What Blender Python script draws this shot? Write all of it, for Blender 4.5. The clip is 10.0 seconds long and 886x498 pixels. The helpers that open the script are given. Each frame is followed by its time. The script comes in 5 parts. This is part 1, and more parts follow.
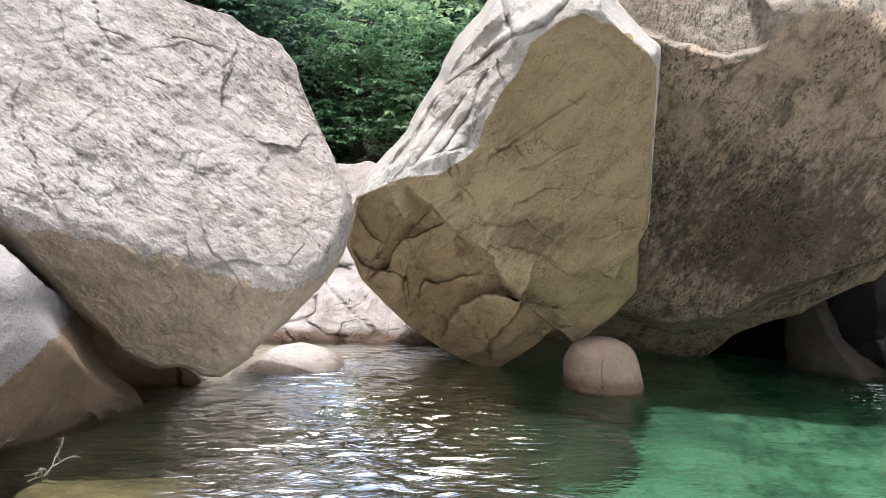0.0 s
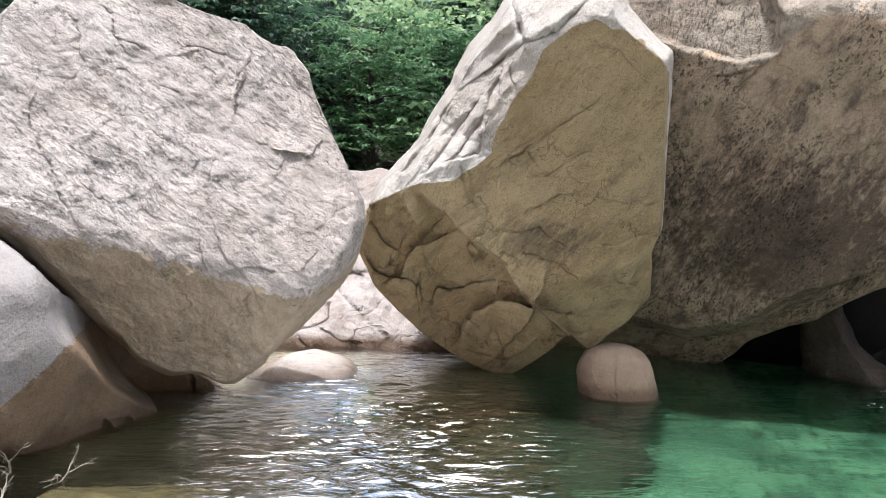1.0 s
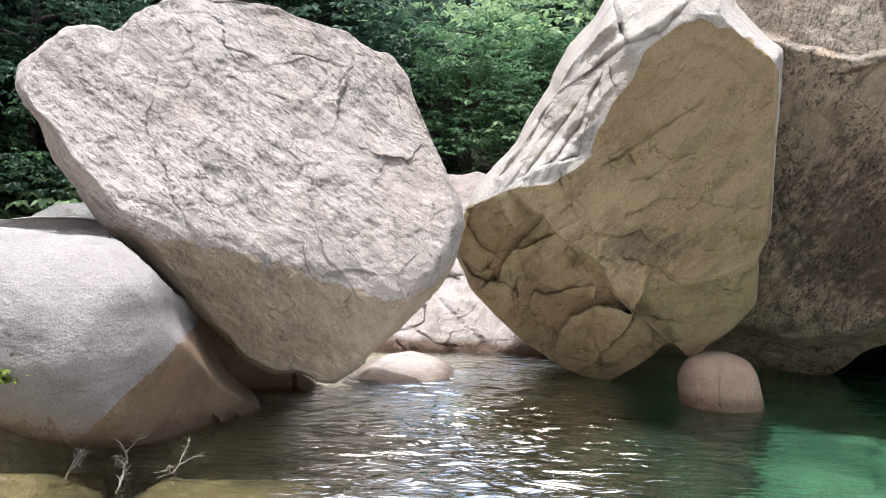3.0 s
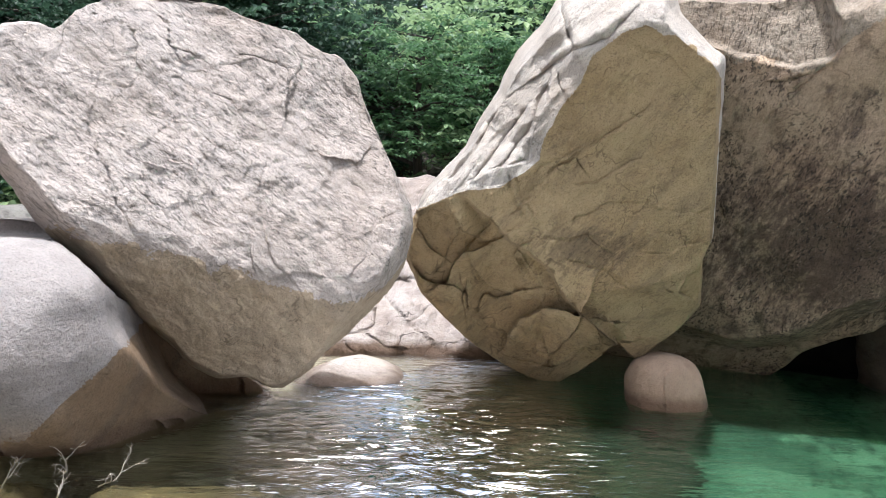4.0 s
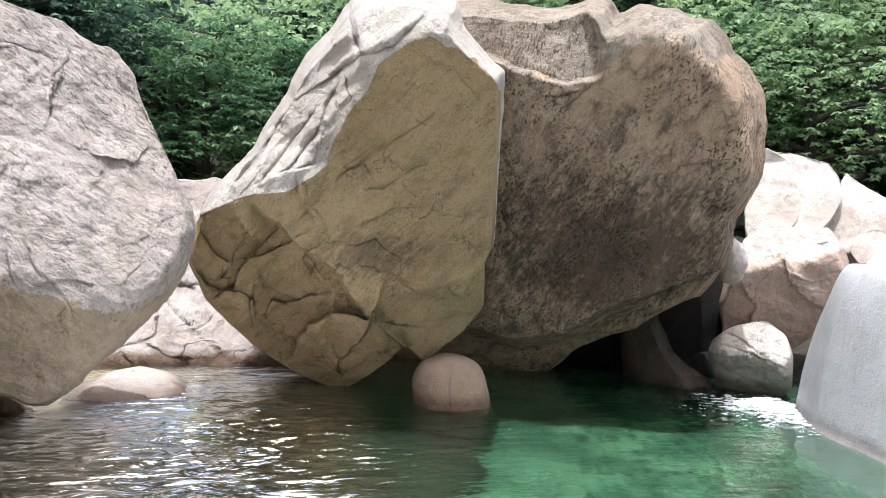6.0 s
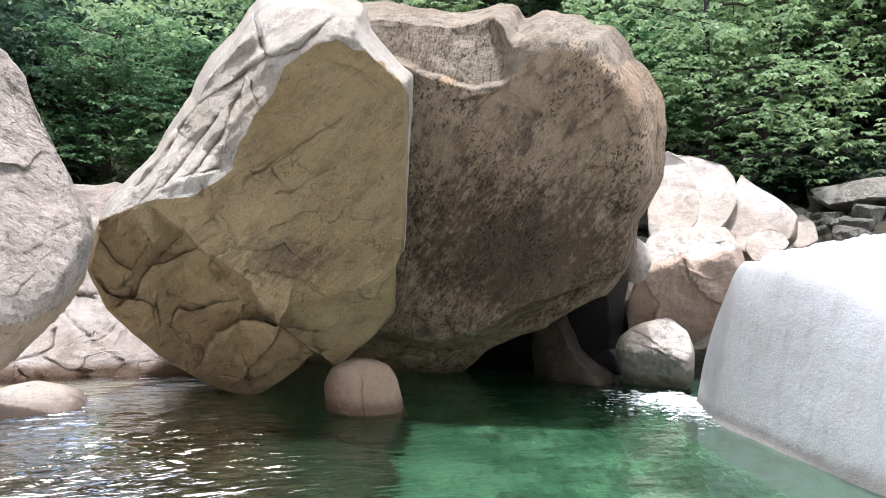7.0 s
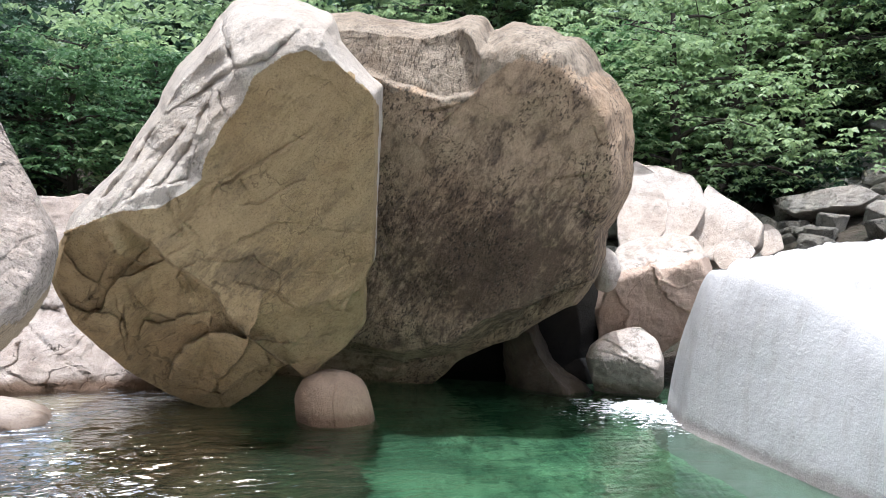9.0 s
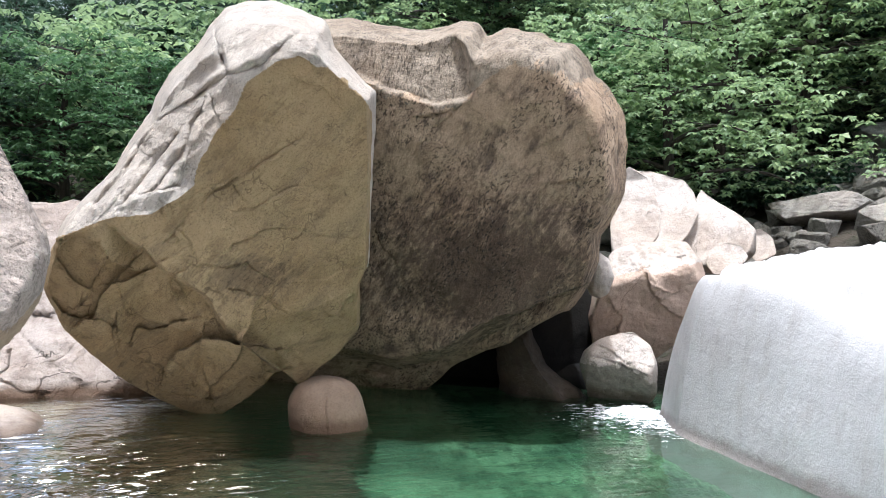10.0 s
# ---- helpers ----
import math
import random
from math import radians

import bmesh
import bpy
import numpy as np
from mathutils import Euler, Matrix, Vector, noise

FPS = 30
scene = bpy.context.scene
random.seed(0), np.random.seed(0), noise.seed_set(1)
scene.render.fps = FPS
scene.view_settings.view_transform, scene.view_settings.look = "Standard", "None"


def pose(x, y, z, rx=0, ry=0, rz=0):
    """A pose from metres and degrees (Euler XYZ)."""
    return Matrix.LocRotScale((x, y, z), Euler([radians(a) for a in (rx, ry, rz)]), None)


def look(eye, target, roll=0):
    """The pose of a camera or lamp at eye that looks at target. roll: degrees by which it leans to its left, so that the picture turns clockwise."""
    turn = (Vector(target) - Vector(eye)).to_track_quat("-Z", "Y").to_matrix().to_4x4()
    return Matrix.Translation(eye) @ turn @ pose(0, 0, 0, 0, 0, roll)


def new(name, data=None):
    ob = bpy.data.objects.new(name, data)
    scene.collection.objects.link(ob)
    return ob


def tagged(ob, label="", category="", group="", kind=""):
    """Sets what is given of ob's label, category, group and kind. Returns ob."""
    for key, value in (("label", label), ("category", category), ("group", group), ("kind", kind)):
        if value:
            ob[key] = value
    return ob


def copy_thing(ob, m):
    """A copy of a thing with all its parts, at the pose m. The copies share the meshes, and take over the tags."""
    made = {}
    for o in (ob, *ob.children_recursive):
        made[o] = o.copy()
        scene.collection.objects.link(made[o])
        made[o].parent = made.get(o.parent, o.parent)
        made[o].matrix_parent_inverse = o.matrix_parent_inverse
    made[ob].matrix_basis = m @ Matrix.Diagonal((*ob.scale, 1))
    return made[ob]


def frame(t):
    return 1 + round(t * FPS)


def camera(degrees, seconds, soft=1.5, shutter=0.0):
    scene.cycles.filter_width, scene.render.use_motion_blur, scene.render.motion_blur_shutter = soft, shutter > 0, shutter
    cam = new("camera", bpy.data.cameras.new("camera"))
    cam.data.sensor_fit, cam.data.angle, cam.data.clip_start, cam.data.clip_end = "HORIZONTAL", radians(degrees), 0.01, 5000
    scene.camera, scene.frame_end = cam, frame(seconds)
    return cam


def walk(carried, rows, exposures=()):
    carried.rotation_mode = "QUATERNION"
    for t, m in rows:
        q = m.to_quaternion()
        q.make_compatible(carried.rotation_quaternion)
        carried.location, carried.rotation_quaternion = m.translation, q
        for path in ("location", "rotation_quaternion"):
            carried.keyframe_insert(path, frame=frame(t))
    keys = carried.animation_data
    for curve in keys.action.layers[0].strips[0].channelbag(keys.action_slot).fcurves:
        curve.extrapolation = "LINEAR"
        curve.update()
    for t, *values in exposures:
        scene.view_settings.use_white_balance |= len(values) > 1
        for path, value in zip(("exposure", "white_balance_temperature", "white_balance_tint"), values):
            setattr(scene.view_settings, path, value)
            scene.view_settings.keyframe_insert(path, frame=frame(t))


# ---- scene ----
cam = camera(57.07, 10.0, soft=0.5)
EYE = 1.9
ROWS = [
    (0.0, -0.002, -0.0, -0.0, 0.29, 85.63, -2.68),
    (0.5, -0.003, -0.0, -0.0, 0.55, 85.84, -2.54),
    (1.0, -0.007, -0.0, -0.0, 1.14, 86.05, -2.47),
    (1.5, -0.029, -0.001, -0.001, 4.78, 85.9, -2.31),
    (2.0, -0.044, -0.003, -0.002, 7.25, 85.92, -2.35),
    (3.5, -0.046, -0.003, -0.002, 7.71, 86.1, -2.44),
    (4.0, -0.026, -0.001, -0.001, 4.31, 86.38, -2.68),
    (4.5, 0.0, 0.0, 0.0, 0.0, 86.6, -3.0),
    (5.0, 0.02, -0.001, 0.001, -3.24, 86.89, -3.22),
    (5.5, 0.036, -0.002, 0.002, -5.99, 87.28, -3.29),
    (6.0, 0.059, -0.005, 0.003, -9.83, 87.47, -3.3),
    (6.2, 0.069, -0.007, 0.004, -11.49, 87.54, -3.3),
    (7.3, 0.098, -0.014, 0.006, -16.64, 88.09, -2.59),
    (7.5, 0.1, -0.015, 0.006, -16.96, 88.08, -2.62),
    (8.0, 0.105, -0.016, 0.006, -17.73, 88.27, -2.51),
    (8.5, 0.105, -0.017, 0.006, -17.82, 88.56, -2.51),
    (9.0, 0.106, -0.017, 0.007, -17.87, 88.83, -2.44),
    (9.5, 0.107, -0.017, 0.007, -18.07, 89.07, -2.47),
    (10.0, 0.108, -0.018, 0.007, -18.32, 89.25, -2.36),
]
walk(cam, [(t, pose(x, y, EYE + z, rx, ry, rz)) for t, x, y, z, rz, rx, ry in ROWS], [(0.0, 0.77, 5750, 10), (6.0, 0.77, 5750, 10), (7.5, 0.64, 5750, 10), (10.0, 0.66, 5750, 10)])

# ---- light: a high summer sun and the open sky over the gorge ----
SUN_TO = Vector((-0.06, -0.13, 0.98)).normalized()
world = bpy.data.worlds.new("world")
scene.world = world
world.use_nodes = True
wn = world.node_tree.nodes
sky = wn.new("ShaderNodeTexSky")
sky.sky_type = "NISHITA"
sky.sun_disc = False
sky.sun_elevation = math.asin(SUN_TO.z)
sky.sun_rotation = math.atan2(SUN_TO.x, SUN_TO.y)
sky.dust_density = 8.0
sky.air_density = 2.0
world.node_tree.links.new(sky.outputs[0], wn["Background"].inputs[0])
wn["Background"].inputs[1].default_value = 0.15
sun = new("sun", bpy.data.lights.new("sun", "SUN"))
sun.data.energy = 2.9
sun.data.angle = radians(1.0)
sun.data.color = (1.0, 0.985, 0.965)
sun.matrix_world = look(SUN_TO * 60, (0, 0, 0))


# ---- materials ----
def lerp_colour(nt, fac, a, b):
    mix = nt.nodes.new("ShaderNodeMix")
    mix.data_type = "RGBA"
    for slot, value in ((0, fac), (6, a), (7, b)):
        if isinstance(value, bpy.types.NodeSocket):
            nt.links.new(value, mix.inputs[slot])
        else:
            mix.inputs[slot].default_value = value if slot == 0 else (*value, 1)
    return mix.outputs[2]


def math_node(nt, op, a, b=0.0, c=0.0, clamp=False):
    n = nt.nodes.new("ShaderNodeMath")
    n.operation, n.use_clamp = op, clamp
    for slot, value in enumerate((a, b, c)):
        if isinstance(value, bpy.types.NodeSocket):
            nt.links.new(value, n.inputs[slot])
        else:
            n.inputs[slot].default_value = value
    return n.outputs[0]


def noise_node(nt, vector, scale, detail=3.0, rough=0.55, distort=0.0):
    n = nt.nodes.new("ShaderNodeTexNoise")
    n.inputs["Scale"].default_value, n.inputs["Detail"].default_value = scale, detail
    n.inputs["Roughness"].default_value, n.inputs["Distortion"].default_value = rough, distort
    nt.links.new(vector, n.inputs["Vector"])
    return n.outputs["Fac"]


def ramp(nt, value, low, high):
    n = nt.nodes.new("ShaderNodeMapRange")
    n.interpolation_type = "SMOOTHSTEP"
    nt.links.new(value, n.inputs[0])
    n.inputs[1].default_value, n.inputs[2].default_value = min(low, high), max(low, high)
    if low > high:
        n.inputs[3].default_value, n.inputs[4].default_value = 1.0, 0.0
    return n.outputs[0]


def mapped(nt, vector, scale=(1, 1, 1), turn=(0, 0, 0)):
    """Coordinates turned and then scaled; a low scale stretches the pattern along that turned axis."""
    n = nt.nodes.new("ShaderNodeMapping")
    n.vector_type = "TEXTURE"
    nt.links.new(vector, n.inputs[0])
    n.inputs["Rotation"].default_value = [radians(a) for a in turn]
    n.inputs["Scale"].default_value = [1 / q for q in scale]
    return n.outputs[0]


def blank(name):
    mat = bpy.data.materials.new(name)
    mat.use_nodes = True
    nt = mat.node_tree
    return mat, nt, nt.nodes["Principled BSDF"]


def granite(name, pale, warm, dark=(0.10, 0.085, 0.07), stain=0.25, streak=(0, 25, 0), grain=1.0, lichen=0.0,
            wet=0.0, mid=0.5, relief=1.0, band=0.0, patch=None, foot_stain_shade=None, mottle=0.6, veins=0.5, bands=0.0, flow=0.0, dashes=0.0):
    """Weathered granite: two body colours, crystal grain, mottling, streaky stains, fine joints, lichen spots, waterline stain."""
    mat, nt, bsdf = blank(name)
    geo = nt.nodes.new("ShaderNodeNewGeometry")
    pos = geo.outputs["Position"]
    broad = noise_node(nt, pos, 0.75, 5, 0.6)
    colour = lerp_colour(nt, ramp(nt, broad, mid - 0.16, mid + 0.16), pale, warm)
    medium = noise_node(nt, mapped(nt, pos, (2.6, 2.6, 0.8), streak), 2.4, 8, 0.72) if flow else noise_node(nt, pos, 3.2, 7, 0.7)
    colour = lerp_colour(nt, math_node(nt, "MULTIPLY", ramp(nt, medium, 0.47, 0.66), mottle), colour, tuple(c * 0.58 for c in warm))
    paler = noise_node(nt, mapped(nt, pos, (1, 1, 1), (40, 10, 70)), 5.5, 6, 0.68)
    colour = lerp_colour(nt, math_node(nt, "MULTIPLY", ramp(nt, paler, 0.52, 0.70), mottle * 0.7), colour, tuple(min(1, c * 1.18) for c in pale))
    # water-borne streaks
    long_way = mapped(nt, pos, (6.0, 6.0, 0.9), streak)
    streaks = noise_node(nt, long_way, 1.0, 6, 0.65)
    colour = lerp_colour(nt, math_node(nt, "MULTIPLY", ramp(nt, streaks, 0.48, 0.70), stain), colour, dark)
    height = math_node(nt, "ADD", noise_node(nt, pos, 9.0, 9, 0.66), math_node(nt, "MULTIPLY", medium, flow if flow else 1.6))
    if bands:
        rise = nt.nodes.new("ShaderNodeVectorMath")
        rise.operation = "DOT_PRODUCT"
        nt.links.new(pos, rise.inputs[0])
        rise.inputs[1].default_value = (0.55, -0.2, 0.8)
        wave = math_node(nt, "SINE", math_node(nt, "ADD", math_node(nt, "MULTIPLY", rise.outputs["Value"], 46.0), math_node(nt, "MULTIPLY", broad, 40.0)))
        wave = math_node(nt, "ADD", wave, math_node(nt, "MULTIPLY", medium, 1.6))
        colour = lerp_colour(nt, math_node(nt, "MULTIPLY", ramp(nt, wave, 0.7, 1.7), bands), colour, dark)
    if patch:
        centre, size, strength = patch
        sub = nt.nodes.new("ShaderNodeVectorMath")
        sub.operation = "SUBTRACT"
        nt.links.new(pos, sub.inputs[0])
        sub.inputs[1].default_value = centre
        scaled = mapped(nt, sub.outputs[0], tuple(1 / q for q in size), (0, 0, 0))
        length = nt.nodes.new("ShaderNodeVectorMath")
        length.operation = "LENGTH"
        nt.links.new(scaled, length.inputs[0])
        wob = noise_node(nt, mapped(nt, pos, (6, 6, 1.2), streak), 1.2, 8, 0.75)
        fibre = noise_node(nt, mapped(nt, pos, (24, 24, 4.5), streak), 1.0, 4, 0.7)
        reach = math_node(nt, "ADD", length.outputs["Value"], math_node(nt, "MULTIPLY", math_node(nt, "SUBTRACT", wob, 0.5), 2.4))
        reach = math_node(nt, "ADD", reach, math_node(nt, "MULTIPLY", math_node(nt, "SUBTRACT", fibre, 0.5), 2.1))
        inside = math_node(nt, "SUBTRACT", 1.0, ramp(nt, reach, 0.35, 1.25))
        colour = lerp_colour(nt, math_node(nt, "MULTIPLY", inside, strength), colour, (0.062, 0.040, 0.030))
    if lichen:
        spots = noise_node(nt, mapped(nt, pos, (1.7, 1.7, 0.9), streak), 17.0, 4, 0.68)
        zones = noise_node(nt, mapped(nt, pos, (1.5, 1.5, 0.6), streak), 0.9, 3)
        colour = lerp_colour(nt, math_node(nt, "MULTIPLY", math_node(nt, "MULTIPLY", ramp(nt, spots, 0.54, 0.60), ramp(nt, zones, 0.46, 0.62)), lichen),
                             colour, (0.028, 0.026, 0.022))
    if dashes:
        # short dark lichen strokes gathered in patches
        strokes = noise_node(nt, mapped(nt, pos, (2.2, 2.2, 0.75), streak), 19.0, 3, 0.6, 0.6)
        zones = noise_node(nt, mapped(nt, pos, (1.6, 1.6, 0.5), streak), 1.1, 4, 0.6)
        pale_strokes = noise_node(nt, mapped(nt, pos, (2.6, 2.6, 0.6), streak), 23.0, 3, 0.6, 0.4)
        colour = lerp_colour(nt, math_node(nt, "MULTIPLY", math_node(nt, "MULTIPLY", ramp(nt, strokes, 0.545, 0.585), ramp(nt, zones, 0.37, 0.54)), dashes), colour, (0.022, 0.019, 0.016))
        colour = lerp_colour(nt, math_node(nt, "MULTIPLY", math_node(nt, "MULTIPLY", ramp(nt, pale_strokes, 0.63, 0.68), ramp(nt, zones, 0.44, 0.56)), dashes * 0.5), colour, (0.50, 0.44, 0.37))
    if veins:
        gone = None
        for scale, thin in ((1.7, 0.010), (4.2, 0.016)):
            line = math_node(nt, "ABSOLUTE", math_node(nt, "SUBTRACT", noise_node(nt, mapped(nt, pos, (1.3, 1.3, 0.9), (15, 35, 20)), scale, 3, 0.5, 0.3), 0.5))
            line = math_node(nt, "SUBTRACT", 1.0, ramp(nt, line, thin * 0.25, thin))
            line = math_node(nt, "MULTIPLY", line, ramp(nt, noise_node(nt, pos, scale * 0.8, 2), 0.54, 0.64))
            gone = math_node(nt, "MAXIMUM", gone, line) if gone else line
        colour = lerp_colour(nt, math_node(nt, "MULTIPLY", gone, veins), colour, tuple(c * 0.28 for c in warm))
        height = math_node(nt, "SUBTRACT", height, math_node(nt, "MULTIPLY", gone, 0.35 * veins))
    # tan towards the foot: water stain and painted shade in one colour
    if foot_stain_shade:
        rise = nt.nodes.new("ShaderNodeSeparateXYZ")
        nt.links.new(pos, rise.inputs[0])
        level = math_node(nt, "ADD", rise.outputs[2], math_node(nt, "MULTIPLY", broad, -0.5))
        level = math_node(nt, "ADD", level, math_node(nt, "MULTIPLY", rise.outputs[0], -foot_stain_shade[2]))
        colour = lerp_colour(nt, math_node(nt, "SUBTRACT", 1.0, ramp(nt, level, foot_stain_shade[0], foot_stain_shade[1])), colour, foot_stain_shade[3])
    if band:
        up = nt.nodes.new("ShaderNodeSeparateXYZ")
        nt.links.new(pos, up.inputs[0])
        edge = math_node(nt, "ADD", up.outputs[2], math_node(nt, "MULTIPLY", medium, -0.16))
        low = math_node(nt, "SUBTRACT", 1.0, ramp(nt, edge, -0.03, 0.10))
        colour = lerp_colour(nt, math_node(nt, "MULTIPLY", low, band), colour, (0.13, 0.08, 0.05))
    # crystals
    fine = noise_node(nt, pos, 130.0, 2, 0.6)
    speck = noise_node(nt, pos, 55.0, 3, 0.6)
    factor = math_node(nt, "SUBTRACT", 1.0 + 0.06 * grain, math_node(nt, "MULTIPLY", ramp(nt, fine, 0.52, 0.68), 0.42 * grain))
    factor = math_node(nt, "ADD", factor, math_node(nt, "MULTIPLY", ramp(nt, speck, 0.56, 0.72), 0.20 * grain))
    factor = math_node(nt, "SUBTRACT", factor, math_node(nt, "MULTIPLY", ramp(nt, speck, 0.46, 0.34), 0.22 * grain))
    scaled_colour = nt.nodes.new("ShaderNodeVectorMath")
    scaled_colour.operation = "SCALE"
    nt.links.new(colour, scaled_colour.inputs[0])
    nt.links.new(factor, scaled_colour.inputs["Scale"])
    colour = scaled_colour.outputs[0]
    nt.links.new(colour, bsdf.inputs["Base Color"])
    bsdf.inputs["Roughness"].default_value = 0.82 - 0.4 * wet
    bsdf.inputs["Specular IOR Level"].default_value = 0.25
    height = math_node(nt, "ADD", height, math_node(nt, "MULTIPLY", fine, 0.22))
    height = math_node(nt, "ADD", height, math_node(nt, "MULTIPLY", speck, 0.42))
    bump = nt.nodes.new("ShaderNodeBump")
    bump.inputs["Strength"].default_value = 1.0
    bump.inputs["Distance"].default_value = 0.040 * relief
    nt.links.new(height, bump.inputs["Height"])
    nt.links.new(bump.outputs[0], bsdf.inputs["Normal"])
    return mat


PALE = granite("pinkish_pale_granite", (0.57, 0.505, 0.455), (0.435, 0.37, 0.32), stain=0.4, streak=(0, -58, 0), mottle=0.45, veins=0.35, flow=1.5, relief=1.0, dashes=0.5)
# tan copy of PALE with the underside's warm shade in its colour
PALE_UNDER = granite("shaded_tan_pink_granite", (0.445, 0.355, 0.252), (0.355, 0.272, 0.182), stain=0.25, streak=(0, -35, 0), mottle=0.45, veins=0.45, flow=1.1, relief=0.8)
SMOOTH = granite("smooth_grey_pink_granite", (0.34, 0.31, 0.292), (0.29, 0.257, 0.237), stain=0.12, band=0.5, relief=0.45, mottle=0.25, veins=0.0,
                 foot_stain_shade=(-0.25, 0.2, 0.0, (0.30, 0.22, 0.15)))
# brown copy of SMOOTH with the shade of the underside in its colour
SMOOTH_SHADED = granite("shaded_smooth_granite", (0.28, 0.20, 0.13), (0.225, 0.152, 0.092), stain=0.3, band=0.6, relief=0.5, mottle=0.4, veins=0.2)
# one rock in two tones: TAN for its shaded face
TAN = granite("shaded_tan_weathered_granite", (0.40, 0.30, 0.168), (0.315, 0.22, 0.112), dark=(0.13, 0.105, 0.07), stain=0.35, streak=(0, 40, 0), lichen=0.3, mottle=0.5, veins=0.5, relief=0.7, grain=0.95, flow=0.9,
            patch=((0.75, 7.4, 1.5), (0.45, 1.5, 0.22), 0.5))
# the same rock painted pale where the sun falls on it
LIT_TAN = granite("sunlit_tan_granite", (0.60, 0.55, 0.49), (0.49, 0.425, 0.355), dark=(0.15, 0.12, 0.10), stain=0.3, streak=(0, 34, 0), relief=1.0, mottle=0.3, veins=0.5, flow=1.4)
# the dark patch is a stain, enlarged downwards to add the lower face's shade
BROWN = granite("brown_stained_shaded_granite", (0.50, 0.375, 0.262), (0.38, 0.27, 0.18), dark=(0.075, 0.055, 0.045), stain=0.75, streak=(0, 28, 0), lichen=0.1, flow=1.0, dashes=0.75,
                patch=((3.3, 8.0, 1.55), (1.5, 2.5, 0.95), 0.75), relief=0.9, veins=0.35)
# greyer tone for the face above the shelf line
BROWN_TOP = granite("grey_brown_top_granite", (0.41, 0.345, 0.27), (0.30, 0.235, 0.172), dark=(0.08, 0.066, 0.055), stain=0.45, streak=(0, 15, 0), lichen=0.2, relief=0.9, veins=0.3, flow=1.2, dashes=0.6)
SHORE = granite("cracked_pinkish_bank_granite", (0.47, 0.42, 0.385), (0.37, 0.31, 0.27), dark=(0.16, 0.12, 0.095), stain=0.4, streak=(0, 20, 0), relief=0.8, mottle=0.5, veins=0.9, band=0.9)
ROUND = granite("reddish_river_granite", (0.35, 0.26, 0.19), (0.28, 0.19, 0.13), stain=0.2, band=0.9, relief=0.4, mottle=0.3, veins=0.0, grain=0.5)
WHITE = granite("bleached_white_granite", (0.55, 0.55, 0.56), (0.495, 0.49, 0.495), dark=(0.28, 0.25, 0.22), stain=0.25, grain=0.6, relief=0.22, band=0.5, mottle=0.16, veins=0.0)
BLEACHED = granite("bleached_cream_granite", (0.54, 0.49, 0.445), (0.43, 0.36, 0.30), dark=(0.25, 0.2, 0.16), stain=0.3, streak=(0, 20, 0), relief=0.4, mottle=0.5, veins=0.5, band=0.7)
ROSE = granite("rose_brown_granite", (0.50, 0.385, 0.31), (0.38, 0.265, 0.20), stain=0.2, streak=(0, -25, 0), relief=0.6, mottle=0.2, veins=0.5)
# so dark a brown because the overhang's shade is put into it
CAVE = granite("water_worn_shade_brown_rock", (0.085, 0.063, 0.043), (0.05, 0.037, 0.026), stain=0.5, wet=0.3, relief=0.6, veins=0.0)
BANDED = granite("banded_grey_granite", (0.36, 0.33, 0.28), (0.25, 0.22, 0.175), dark=(0.07, 0.065, 0.055), stain=0.25, band=0.5, relief=0.6, bands=0.22, mottle=0.5, veins=0.0)
GORGE = granite("grey_gorge_rock", (0.36, 0.345, 0.31), (0.245, 0.225, 0.19), dark=(0.05, 0.05, 0.045), stain=0.5, lichen=0.6, relief=2.2, mottle=0.8, veins=0.9)
LEDGE = granite("pale_grey_bedrock", (0.52, 0.49, 0.445), (0.40, 0.36, 0.315), dark=(0.08, 0.075, 0.065), stain=0.4, lichen=0.4, relief=2.0, veins=0.6)
SUNK = granite("algae_covered_river_rock", (0.075, 0.07, 0.042), (0.05, 0.048, 0.03), dark=(0.05, 0.045, 0.028), stain=0.4)
# near-black in place of the darkness inside the cave
BLACK = granite("cave_shade_black_rock", (0.016, 0.014, 0.012), (0.01, 0.009, 0.008), dark=(0.006, 0.006, 0.006), stain=0.4, relief=0.3, grain=0.3)
SUNK_PALE = granite("silted_tan_river_rock", (0.26, 0.205, 0.115), (0.18, 0.14, 0.075), dark=(0.06, 0.05, 0.03), stain=0.4)


